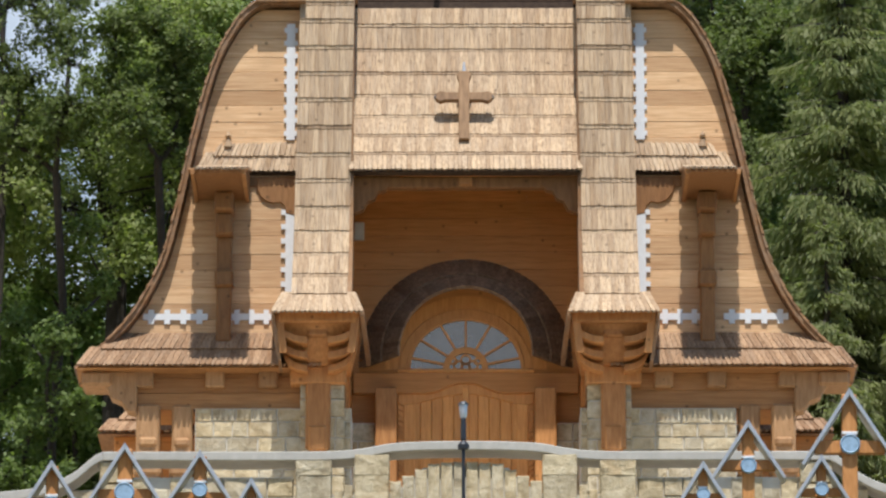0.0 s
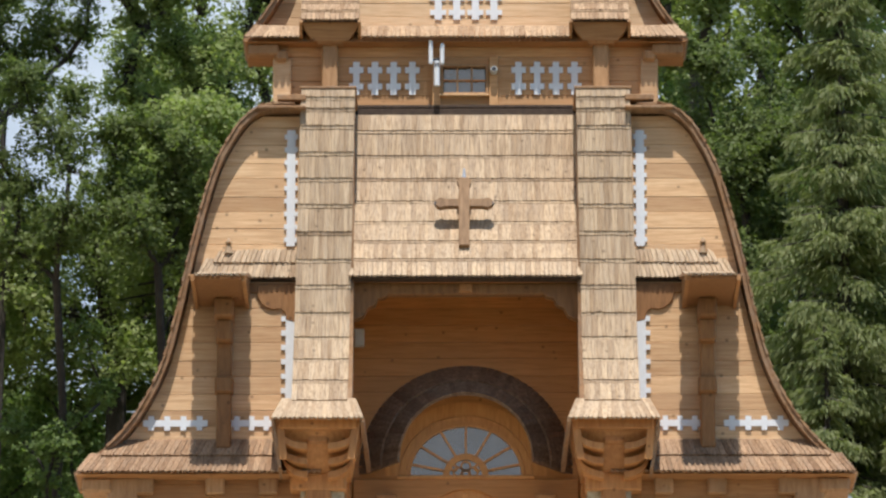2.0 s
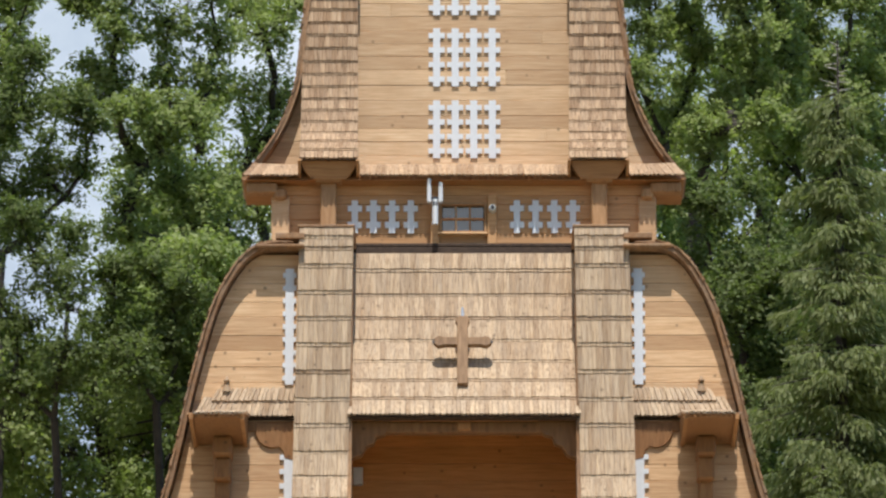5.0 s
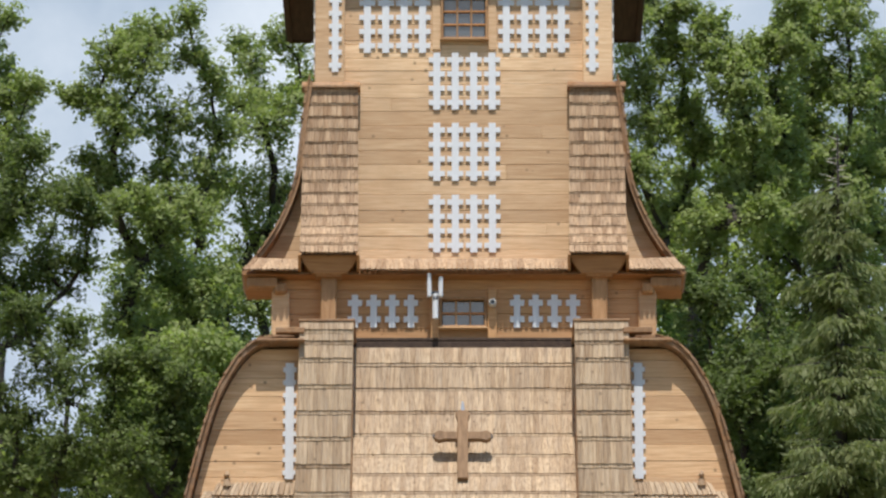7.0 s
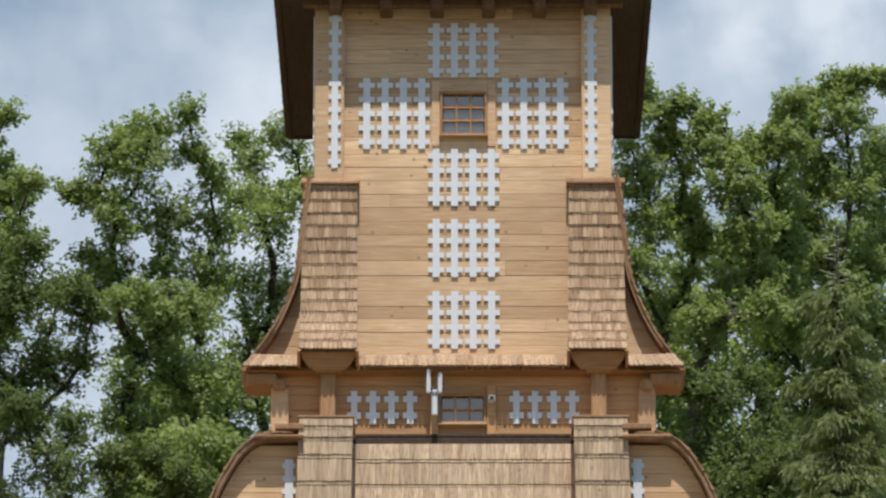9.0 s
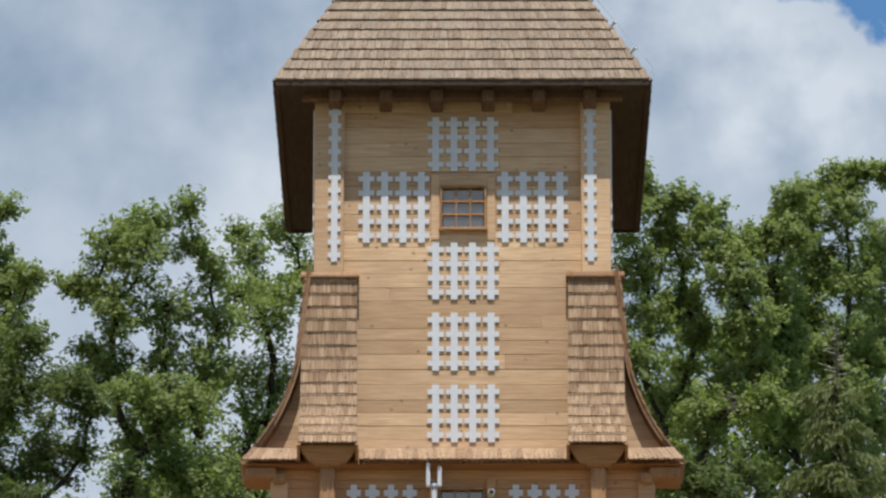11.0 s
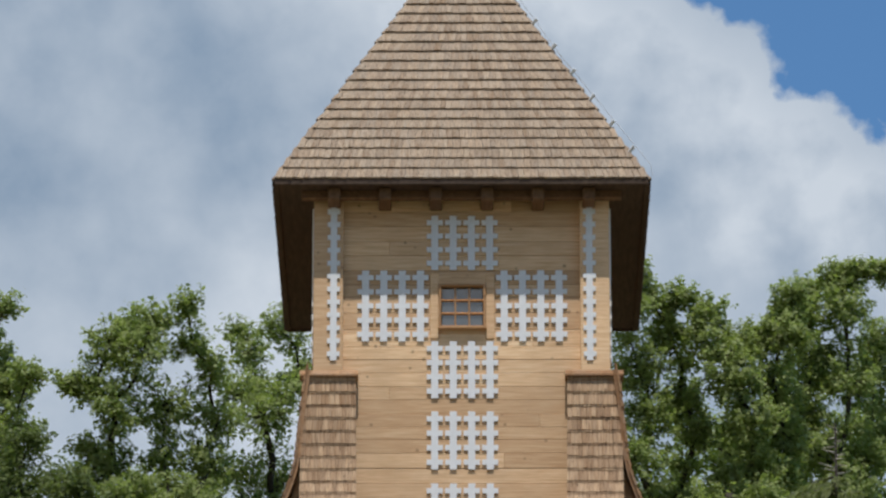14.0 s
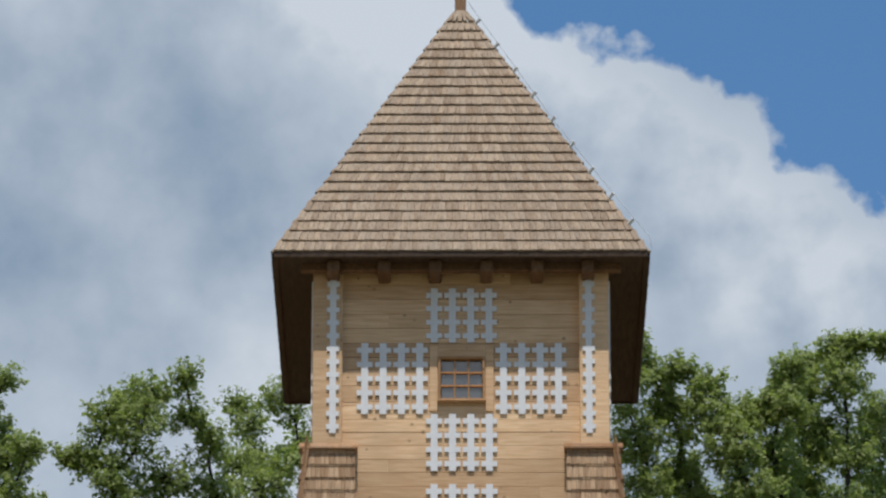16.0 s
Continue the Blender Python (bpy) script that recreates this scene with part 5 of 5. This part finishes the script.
# ---- small fixtures on the belfry band ----
def antenna(x, y, z):
    e = thing("antenna_unit", (x, y, z), "white twin antenna panels on a short bracket", "antenna")
    P = lambda n, bm, m, l="": under(e, part(n, bm, m, None, l))
    P("bracket", box(x - 0.03, x + 0.03, y - 0.10, y + 0.12, z + 0.26, z + 0.33, 0.008), IRON)
    P("mast", tube([(x, y - 0.06, z), (x, y - 0.06, z + 0.36)], [0.042, 0.042], 8), WHITE)
    P("panel", box(x - 0.115, x - 0.055, y - 0.13, y - 0.07, z + 0.30, z + 0.66, 0.02), WHITE)
    P("panel", box(x + 0.045, x + 0.105, y - 0.13, y - 0.07, z + 0.30, z + 0.61, 0.02), WHITE)
    P("arm", box(x - 0.1, x + 0.1, y - 0.08, y - 0.05, z + 0.36, z + 0.40, 0.006), IRON)


antenna(-0.40, -0.56, 8.10)
cam_dome = thing("security_camera", (0.40, -0.47, 8.36), "small grey wall camera with a dark lens", "camera")
under(cam_dome, part("housing", tube([(0.40, -0.46, 8.36), (0.40, -0.54, 8.36), (0.40, -0.6, 8.355)], [0.055, 0.055, 0.045], 10), GREY_BOX, None))
under(cam_dome, part("lens", tube([(0.40, -0.598, 8.355), (0.40, -0.61, 8.354)], [0.032, 0.03], 10), IRON, None))


# ---- woods behind the church ----
def leaf_mesh(name, centres, radii, counts, size, material, seed, flat=0.55, long=1.0):
    """Thousands of small pointed leaves scattered through the outer parts of many clumps."""
    g = np.random.default_rng(seed)
    pos, nor = [], []
    for c, r, n in zip(centres, radii, counts):
        d = g.normal(size=(n, 3))
        d /= np.linalg.norm(d, axis=1)[:, None]
        rad = r * (0.2 + 0.8 * g.random(n) ** 0.55 + 0.25 * (g.random(n) > 0.85))
        pos.append(np.array(c) + d * rad[:, None] * np.array((1, 1, 0.72)))
        nor.append(d * 0.7 + g.normal(size=(n, 3)) * 0.6 + np.array((0, -0.15, flat)))
    pos, nor = np.concatenate(pos), np.concatenate(nor)
    return leaf_scatter(name, pos, nor, size, material, g, long)


def leaf_scatter(name, pos, nor, size, material, g, long=1.0):
    """A leaf at each place, facing its own way."""
    nor = nor / np.linalg.norm(nor, axis=1)[:, None]
    n = len(pos)
    t = np.cross(nor, g.normal(size=(n, 3)))
    t /= np.linalg.norm(t, axis=1)[:, None]
    b = np.cross(nor, t)
    s = size * g.uniform(0.6, 1.4, n)[:, None]
    return quad_mesh(name, pos, t * s * long, b * s * 0.55, nor * s * 0.15, material)


def quad_mesh(name, pos, along, across, cup, material):
    """Pointed leaves, one diamond each: half length, half width and the lift of the sides."""
    n = len(pos)
    v = np.empty((n, 4, 3))
    v[:, 0], v[:, 2] = pos - along, pos + along
    v[:, 1], v[:, 3] = pos + across + cup, pos - across + cup
    me = bpy.data.meshes.new(name)
    me.vertices.add(4 * n)
    me.vertices.foreach_set("co", v.reshape(-1))
    me.loops.add(4 * n)
    me.loops.foreach_set("vertex_index", np.arange(4 * n, dtype=np.int32))
    me.polygons.add(n)
    me.polygons.foreach_set("loop_start", np.arange(0, 4 * n, 4, dtype=np.int32))
    me.update(calc_edges=True)
    me.materials.append(material)
    return me


def crown(name, me, parent, label=""):
    ob = new(name, me)
    return tagged(under(parent, ob), label)


def broadleaf(x, y, top, spread, low, seed, material=LEAF, clumps=70, density=420, leaf=0.085, trunk_r=0.22, label=""):
    """A tree whose crown runs from height low to top, on a forked trunk with rising limbs."""
    r = random.Random(seed)
    z0 = ground_z(x, y) - 0.2
    e = thing("broadleaf_tree", (x, y, z0), label or "tall leafy deciduous tree on the slope behind the church", "tree", "woods behind the church")
    fork = low + (top - low) * 0.22
    lean = r.uniform(-0.5, 0.5)
    trunk = [(x, y, z0), (x + lean * 0.3, y, z0 + (fork - z0) * 0.5), (x + lean, y + 0.1, fork)]
    under(e, part("trunk", tube(trunk, [trunk_r * 1.25, trunk_r, trunk_r * 0.8], 9), BARK, None))
    tips = []
    for k in range(9):
        a = k * 2.4 + r.uniform(-0.4, 0.4)
        up = r.uniform(0.35, 1.0)
        rad = spread * (1.05 - 0.75 * up) * r.uniform(0.7, 1.0)
        tip = Vector((x + lean + rad * math.cos(a), y + rad * math.sin(a) * 0.8, fork + (top - 0.6 - fork) * up))
        base = Vector(trunk[2]) + Vector((0, 0, -0.6 * (1 - up)))
        mid = base.lerp(tip, 0.5) + Vector((r.uniform(-0.3, 0.3), r.uniform(-0.3, 0.3), 0.35))
        q1 = base.lerp(mid, 0.5) + Vector((r.uniform(-0.2, 0.2), 0, r.uniform(-0.1, 0.3)))
        under(e, part("limb", tube([base, q1, mid, tip], [trunk_r * 0.62, trunk_r * 0.45, trunk_r * 0.3, trunk_r * 0.08], 7), BARK, None))
        tips += [tip, mid.lerp(tip, 0.45), mid]
    centres, radii = [], []
    clumps = int(clumps * 2.1)
    for k in range(clumps):
        if k < len(tips):
            c = tips[k] + Vector((r.uniform(-0.3, 0.3), r.uniform(-0.3, 0.3), r.uniform(0.0, 0.4)))
        else:
            up = r.random() ** 0.8
            a = r.uniform(0, math.tau)
            half = spread * (0.55 + 0.6 * math.sin(math.pi * min(1.0, up * 0.8 + 0.12))) * 0.9
            rad = half * math.sqrt(r.uniform(0.25, 1.0)) * (1.0 if up < 0.8 else 0.65)
            c = Vector((x + lean * 0.7 + rad * math.cos(a), y + rad * math.sin(a) * 0.8, low + (top - low) * up))
        rr = r.uniform(0.26, 0.68) * (spread / 3.2) ** 0.4
        c.z = min(c.z, top - rr * 0.5)
        centres.append(tuple(c))
        radii.append(rr)
    # thin boughs carry the clumps
    boughs = bmesh.new()
    for c in centres[::3]:
        c = Vector(c)
        best = min(tips, key=lambda p: (p - c).length + max(0.0, p.z - c.z) * 2)
        mid = best.lerp(c, 0.5) + Vector((r.uniform(-0.15, 0.15), r.uniform(-0.1, 0.1), r.uniform(0.0, 0.25)))
        tube([best - Vector((0, 0, 0.3)), mid, c], [trunk_r * 0.2, trunk_r * 0.13, 0.012], 5, boughs)
    tagged(under(e, part("boughwork", boughs, BARK, None)), kind="stuff")
    counts = [int(density * q * q) for q in radii]
    crown("crown", leaf_mesh("crown", centres, radii, counts, leaf, material, seed), e)
    return e


def lobed_tree(name, x, y, lobes, seed, material=LEAF, fill=1.0, leaf=0.046, deep=1.1, lean=0.0, label="", back=0.0):
    """A tree grown to its lobes (x, z, radius): each hangs on a limb that forks off the nearest lower one."""
    r = random.Random(seed)
    z0 = ground_z(x, y) - 0.2
    e = thing(name, (x, y, z0), label or "tall leafy deciduous tree on the slope behind the church", "tree", "woods behind the church")
    low = min(q[1] for q in lobes)
    nodes, up = [Vector((x, y + back, z0))], [None]
    stem = 5
    for k in range(1, stem + 1):
        f = k / stem
        nodes.append(Vector((x + lean * f * f + r.uniform(-0.12, 0.12), y + back * (1 - f * f) + r.uniform(-0.1, 0.1), z0 + (low - 0.5 - z0) * f)))
        up.append(k - 1)
    ends = []
    for lx, lz, lr in sorted(lobes, key=lambda q: q[1]):
        p = Vector((lx, y + r.uniform(-1, 1) * deep, lz))
        near = [i for i in range(2, len(nodes)) if nodes[i].z < p.z - 0.12] or [stem]
        best = min(near, key=lambda i: (nodes[i] - p).length + 0.9 * abs(nodes[i].x - p.x))
        mid = nodes[best].lerp(p, 0.5) + Vector((r.uniform(-0.14, 0.14), r.uniform(-0.12, 0.12), r.uniform(-0.05, 0.12)))
        nodes += [mid, p]
        up += [best, len(nodes) - 2]
        ends.append((len(nodes) - 1, lr))
    load = [0.0] * len(nodes)
    for i, lr in ends:
        while i is not None:
            load[i] += lr
            i = up[i]
    thick = [0.008 + 0.025 * q ** 0.68 for q in load]
    under(e, part("trunk", tube(nodes[:stem + 1], [thick[k] * (1.25 - 0.05 * k) for k in range(stem + 1)], 9), BARK, None))
    for i, lr in ends:
        m = up[i]
        b = up[m]
        under(e, part("limb", tube([nodes[b], nodes[b].lerp(nodes[m], 0.5) + Vector((r.uniform(-0.05, 0.05), 0, r.uniform(-0.05, 0.05))), nodes[m], nodes[i]], [min(thick[b] * 0.8, thick[m] * 1.25), thick[m] * 1.05, thick[m], thick[i]], 7), BARK, None))
    g = np.random.default_rng(seed)
    pos, nor = [], []
    twigs = bmesh.new()
    tufts = [(i, lr, int(135 * lr)) for i, lr in ends] + [(up[i], 0.8 * lr, int(40 * lr)) for i, lr in ends]
    for i, lr, n in tufts:
        for k in range(max(10, n)):
            d = Vector((r.gauss(0, 1), r.gauss(0, 1), 0.85 * r.gauss(0, 1))).normalized()
            c = nodes[i] + d * max(0.12, lr - 0.13) * (0.15 + 0.85 * r.random() ** 0.7)
            # each leafy shoot runs outwards and up from its twig
            way = Vector((d.x + r.gauss(0, 0.5), d.y + r.gauss(0, 0.5), 0.5 * d.z + 0.35 + r.gauss(0, 0.45))).normalized()
            length = r.uniform(0.14, 0.40)
            tip = c + way * length
            m = int(fill * 68 * length * r.uniform(0.6, 1.2)) + 3
            f = g.random(m)[:, None]
            p = np.array(c) + np.array(way) * (length * f) + g.normal(size=(m, 3)) * (0.03 + 0.05 * (1 - f))
            pos.append(p)
            nor.append(g.normal(size=(m, 3)) * 0.6 + np.array(d) * 0.4 + np.array((0, -0.35, 0.75)))
            if k % 3 == 0:
                tube([nodes[i], nodes[i].lerp(c, 0.6) + Vector((0, 0, r.uniform(-0.03, 0.05))), tip], [0.013, 0.008, 0.003], 4, twigs)
    tagged(under(e, part("boughwork", twigs, BARK, None)), kind="stuff")
    crown("crown", leaf_scatter("crown", np.concatenate(pos), np.concatenate(nor), leaf, material, g), e)
    return e


def spruce(x, y, top, spread, low, seed, bare=0.0):
    """A conifer with uneven whorls of drooping boughs that carry hanging sprays; bare: length of a dead leader."""
    r = random.Random(seed)
    g = np.random.default_rng(seed)
    z0 = ground_z(x, y) - 0.2
    e = thing("spruce_tree", (x, y, z0), "olive-green spruce with drooping boughs", "tree", "woods behind the church")
    under(e, part("trunk", tube([(x, y, z0), (x, y, 0.5 * (z0 + top)), (x + 0.05, y, top)], [0.2, 0.13, 0.012], 8), BARK, None))
    if bare:
        dead = bmesh.new()
        for k in range(16):
            z = top - bare * (0.1 + 0.9 * k / 16)
            a = r.uniform(0, math.tau)
            L = 0.10 + 0.22 * k / 16
            tube([(x + 0.04, y, z), (x + L * math.cos(a), y + L * math.sin(a), z + r.uniform(-0.08, 0.1))], [0.012, 0.004], 4, dead)
        tagged(under(e, part("dead_twigs", dead, DEADWOOD, None, "grey leafless twigs of the dead top")), kind="stuff")
    pos, along, across = [], [], []
    boughs = bmesh.new()
    z = top - bare - 0.1
    while z > low:
        f = (top - z) / (top - low)
        reach = spread * (0.10 + 0.90 * f ** 0.7)
        for k in range(6 + int(3 * f)):
            a = r.uniform(0, math.tau)
            L = reach * r.uniform(0.4, 1.25)
            rise, droop = r.uniform(0.0, 0.22), r.uniform(0.35, 0.6)
            out = np.array((math.cos(a), math.sin(a), 0.0))
            side = np.array((-math.sin(a), math.cos(a), 0.0))
            ctr = np.array((x, y, z + r.uniform(-0.15, 0.15)))

            def at(q):
                return ctr + out * L * q + np.array((0, 0, 1.0)) * (rise * L * q - droop * L * q * q + 0.16 * L * q ** 4)
            tube([tuple(at(q)) for q in (0.0, 0.35, 0.7, 1.0)], [0.028, 0.02, 0.012, 0.005], 4, boughs)
            n = int(270 * L + 36)
            q = g.random(n) ** 0.7 * 0.94 + 0.08
            w = (0.10 + 0.26 * L * np.sin(np.pi * np.clip(q, 0.05, 0.97))) * g.normal(size=n) * 0.6
            c = ctr + out * (L * q)[:, None] + side * w[:, None]
            hang = g.random(n) ** 1.6 * (0.10 + 0.16 * L)
            c[:, 2] += rise * L * q - droop * L * q * q + 0.16 * L * q ** 4 - 0.25 * np.abs(w) - hang
            d = out * 0.55 + side * (np.sign(w) * 0.35)[:, None] + g.normal(size=(n, 3)) * 0.28
            d[:, 2] -= 0.45 + 0.8 * (hang > 0.08)
            d /= np.linalg.norm(d, axis=1)[:, None]
            u = np.cross(d, g.normal(size=(n, 3)))
            u /= np.linalg.norm(u, axis=1)[:, None]
            size = g.uniform(0.6, 1.3, n)[:, None]
            pos.append(c)
            along.append(d * 0.08 * size)
            across.append(u * 0.015 * size)
        z -= r.uniform(0.2, 0.36)
    tagged(under(e, part("boughwork", boughs, BARK, None)), kind="stuff")
    pos, along, across = np.concatenate(pos), np.concatenate(along), np.concatenate(across)
    crown("crown", quad_mesh("crown", pos, along, across, across * 0.0, NEEDLE), e)
    return e


def woods():
    # open oak against the sky; lobes are x, height, radius
    lobed_tree("broadleaf_tree", -5.05, 22, [(-6.15, 20.71, 0.31), (-5.7, 20.47, 0.43), (-6.45, 20.03, 0.43), (-7.1, 19.35, 0.25), (-5.02, 20.71, 0.27), (-4.95, 20.03, 0.37), (-5.82, 19.7, 0.54), (-4.56, 19.65, 0.29),
        (-6.67, 19.18, 0.37), (-5.35, 19.05, 0.62), (-6.22, 18.75, 0.51), (-4.47, 18.81, 0.47), (-6.77, 18.2, 0.33), (-6.3, 17.86, 0.43), (-6.81, 17.59, 0.2), (-5.44, 18.07, 0.53), (-4.59, 17.97, 0.47),
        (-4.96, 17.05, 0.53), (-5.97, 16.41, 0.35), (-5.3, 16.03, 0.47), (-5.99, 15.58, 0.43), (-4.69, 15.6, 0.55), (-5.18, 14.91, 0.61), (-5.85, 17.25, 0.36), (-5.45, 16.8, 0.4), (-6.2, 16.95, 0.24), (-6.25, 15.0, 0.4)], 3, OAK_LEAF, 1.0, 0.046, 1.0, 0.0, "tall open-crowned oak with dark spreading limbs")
    lobed_tree("broadleaf_tree", -3.7, 25, [(-4.31, 21.75, 0.19), (-4.04, 21.32, 0.4), (-3.35, 21.21, 0.45), (-2.92, 20.65, 0.42), (-3.82, 20.65, 0.36), (-4.13, 20.09, 0.42), (-3.18, 19.86, 0.48), (-3.7, 19.31, 0.57),
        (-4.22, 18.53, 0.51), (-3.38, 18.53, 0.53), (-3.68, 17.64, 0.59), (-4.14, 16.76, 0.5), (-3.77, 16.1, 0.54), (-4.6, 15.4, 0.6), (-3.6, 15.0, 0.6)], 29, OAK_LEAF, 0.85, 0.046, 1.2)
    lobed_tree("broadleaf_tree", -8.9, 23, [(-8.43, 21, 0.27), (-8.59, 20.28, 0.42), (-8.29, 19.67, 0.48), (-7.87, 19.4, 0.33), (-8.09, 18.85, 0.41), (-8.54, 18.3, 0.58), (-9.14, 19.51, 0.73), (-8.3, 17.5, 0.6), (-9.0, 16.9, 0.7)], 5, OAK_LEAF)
    lobed_tree("broadleaf_tree", -8.1, 19, [(-7.54, 16.85, 0.36), (-7.15, 16.52, 0.42), (-7.74, 16.02, 0.6), (-6.82, 15.91, 0.44), (-6.42, 15.65, 0.26), (-7.37, 15.24, 0.61), (-6.63, 15.08, 0.3), (-7.91, 14.67, 0.43),
        (-8.52, 15.5, 0.59), (-8.4, 14.2, 0.5), (-7.5, 14.1, 0.35)], 33, LEAF)
    front = [(-7.46, 13.08, 0.48), (-6.55, 13.03, 0.36), (-5.92, 12.48, 0.44), (-5.33, 12.38, 0.4), (-4.67, 11.98, 0.46), (-6.87, 12.13, 0.63), (-5.91, 11.59, 0.63), (-4.95, 11.29, 0.55), (-7.52, 11.34, 0.57),
        (-6.65, 10.75, 0.63), (-5.56, 10.65, 0.63), (-4.61, 10.7, 0.46), (-8.2, 12.13, 0.57), (-4.2, 11.4, 0.4), (-7.7, 10.3, 0.45)]
    lobed_tree("broadleaf_tree", -6.9, 16, [q for q in front if q[0] < -6.2], 8, LEAF, 1.15, 0.044, 0.9, 0.0, "", 3.0)
    lobed_tree("broadleaf_tree", -5.2, 16.4, [q for q in front if q[0] >= -6.2], 9, LEAF, 1.15, 0.044, 0.9, 0.0, "", 3.0)
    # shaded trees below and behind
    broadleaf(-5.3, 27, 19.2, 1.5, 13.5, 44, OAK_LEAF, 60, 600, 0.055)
    broadleaf(-4.9, 26.5, 17.4, 1.5, 12.5, 45, LEAF_DARK, 80, 700, 0.055)
    broadleaf(-5.6, 28, 16.2, 1.3, 12.5, 46, LEAF_DARK, 60, 700, 0.055)
    # added crown, hidden behind the front trees, that blocks sun from those below
    broadleaf(-6.3, 23, 13.0, 2.6, 9.6, 35, LEAF, 100, 800, 0.055)
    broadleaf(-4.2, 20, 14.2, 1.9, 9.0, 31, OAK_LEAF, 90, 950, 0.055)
    broadleaf(-9.6, 25, 11.2, 2.6, -0.5, 10, LEAF_DARK, 100, 700, 0.06)
    broadleaf(-7.4, 25, 10.4, 2.2, -0.5, 37, LEAF_DARK, 90, 700, 0.06)
    broadleaf(-5.2, 26, 11.2, 2.6, -0.5, 11, LEAF_DARK, 110, 700, 0.06)
    broadleaf(-8.9, 20, 12.6, 1.9, 9.4, 38, OAK_LEAF, 70, 800, 0.055)
    lobed_tree("broadleaf_tree", -7.0, 17, [(-6.85, 7.0, 0.36), (-7.6, 7.4, 0.36), (-6.1, 8.2, 0.26), (-6.5, 6.0, 0.4), (-7.3, 5.6, 0.4), (-7.7, 4.8, 0.42), (-6.9, 4.7, 0.4), (-6.4, 9.1, 0.25)], 39, LEAF_DARK, 0.8, 0.046, 0.7, 0.0, "young leafy tree in the shade of the wood", 2.0)
    # the tall wood on the other flank
    lobed_tree("broadleaf_tree", 4.3, 26, [(3.24, 22.65, 0.37), (3.54, 22.19, 0.32), (3.11, 21.8, 0.43), (4.13, 22.19, 0.26), (3.96, 21.57, 0.47), (4.66, 21.85, 0.3), (4.6, 21.28, 0.49), (5.41, 21.91, 0.32), (5.24, 21.28, 0.51),
        (5.84, 21.57, 0.34), (3.31, 20.89, 0.56), (4.16, 20.55, 0.6), (5.12, 20.43, 0.64), (5.88, 20.72, 0.53), (3.52, 19.87, 0.55), (5.43, 19.65, 0.6), (4.47, 19.76, 0.43), (3.19, 18.86, 0.49), (4.03, 18.64, 0.51),
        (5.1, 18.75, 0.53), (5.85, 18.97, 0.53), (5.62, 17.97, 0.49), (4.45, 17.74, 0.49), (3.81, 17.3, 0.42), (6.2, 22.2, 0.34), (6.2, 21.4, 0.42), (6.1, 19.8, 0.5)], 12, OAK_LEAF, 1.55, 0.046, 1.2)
    far = [(6.3, 23.58, 0.27), (6.68, 23.72, 0.31), (7.24, 23.79, 0.44), (7.63, 23.93, 0.29), (6.62, 22.99, 0.44), (7.39, 22.99, 0.6), (8.24, 23.93, 0.29), (8.27, 23.11, 0.49), (8.03, 22.29, 0.59),
        (6.82, 22.17, 0.55), (7.47, 21.59, 0.62), (6.58, 21.12, 0.55), (8.23, 21.24, 0.61), (6.89, 20.31, 0.55), (7.77, 20.43, 0.61), (6.55, 19.39, 0.5), (7.42, 19.39, 0.55), (8.3, 19.4, 0.6), (7.2, 18.4, 0.6)]
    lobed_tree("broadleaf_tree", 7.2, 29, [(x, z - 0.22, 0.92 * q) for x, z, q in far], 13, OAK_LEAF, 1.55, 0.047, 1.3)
    lobed_tree("broadleaf_tree", 4.9, 18, [(3.71, 14.36, 0.45), (4.29, 14.05, 0.49), (4.99, 14.56, 0.39), (3.99, 13.33, 0.49), (4.67, 13.03, 0.55), (5.36, 13.33, 0.43), (4.47, 12.22, 0.58), (5.15, 12.22, 0.52), (5.64, 12.72, 0.43),
        (4.94, 11.31, 0.58), (5.62, 11.51, 0.54), (4.74, 10.51, 0.58), (5.51, 10.61, 0.54), (5.02, 9.71, 0.58), (5.39, 8.92, 0.48), (4.82, 9.31, 0.39)], 15, LEAF, 1.1, 0.045, 0.9)
    broadleaf(8.2, 24, 15.8, 2.4, 6.0, 16, LEAF_DARK, 100, 700, 0.062)
    broadleaf(3.4, 28, 17.0, 2.4, 8.0, 19, LEAF_DARK, 90, 700, 0.062)
    broadleaf(6.2, 27, 16.2, 2.6, 6.0, 34, LEAF, 110, 700, 0.06)
    broadleaf(5.0, 30, 9.8, 3.2, 2.0, 20, LEAF_DARK, 100, 600, 0.065)
    broadleaf(5.6, 33, 22.3, 2.9, 11.0, 51, OAK_LEAF, 140, 560, 0.066)
    broadleaf(6.5, 31, 22.9, 1.5, 14.0, 54, OAK_LEAF, 70, 700, 0.055)
    broadleaf(8.7, 34, 23.0, 2.6, 11.0, 52, OAK_LEAF, 110, 560, 0.066)
    broadleaf(3.2, 32, 20.5, 2.2, 11.0, 53, OAK_LEAF, 90, 560, 0.066)
    spruce(6.2, 14, 15.8, 2.3, 0.5, 17, 0.95)
    spruce(7.45, 15.5, 14.4, 2.5, 1.0, 22)
    spruce(7.6, 12.5, 10.6, 1.7, -0.5, 18)
    spruce(5.75, 12.2, 8.0, 1.5, -0.5, 21)
    # a further belt closes the wood low down
    for k, (x, y, top) in enumerate(((-12, 34, 13), (-9.2, 36, 13), (-6.8, 37, 12.4), (-4.6, 38, 13.5), (8.5, 36, 12), (12.5, 34, 14), (5, 38, 12), (-15, 28, 12), (14, 28, 15), (-10.5, 44, 14), (-7.6, 45, 13.4), (-5.0, 44, 14))):
        broadleaf(x, y, top, 3.4, -0.5, 40 + k, LEAF_DARK, 110, 800 if abs(x) < 11 else 480, 0.08)


woods()
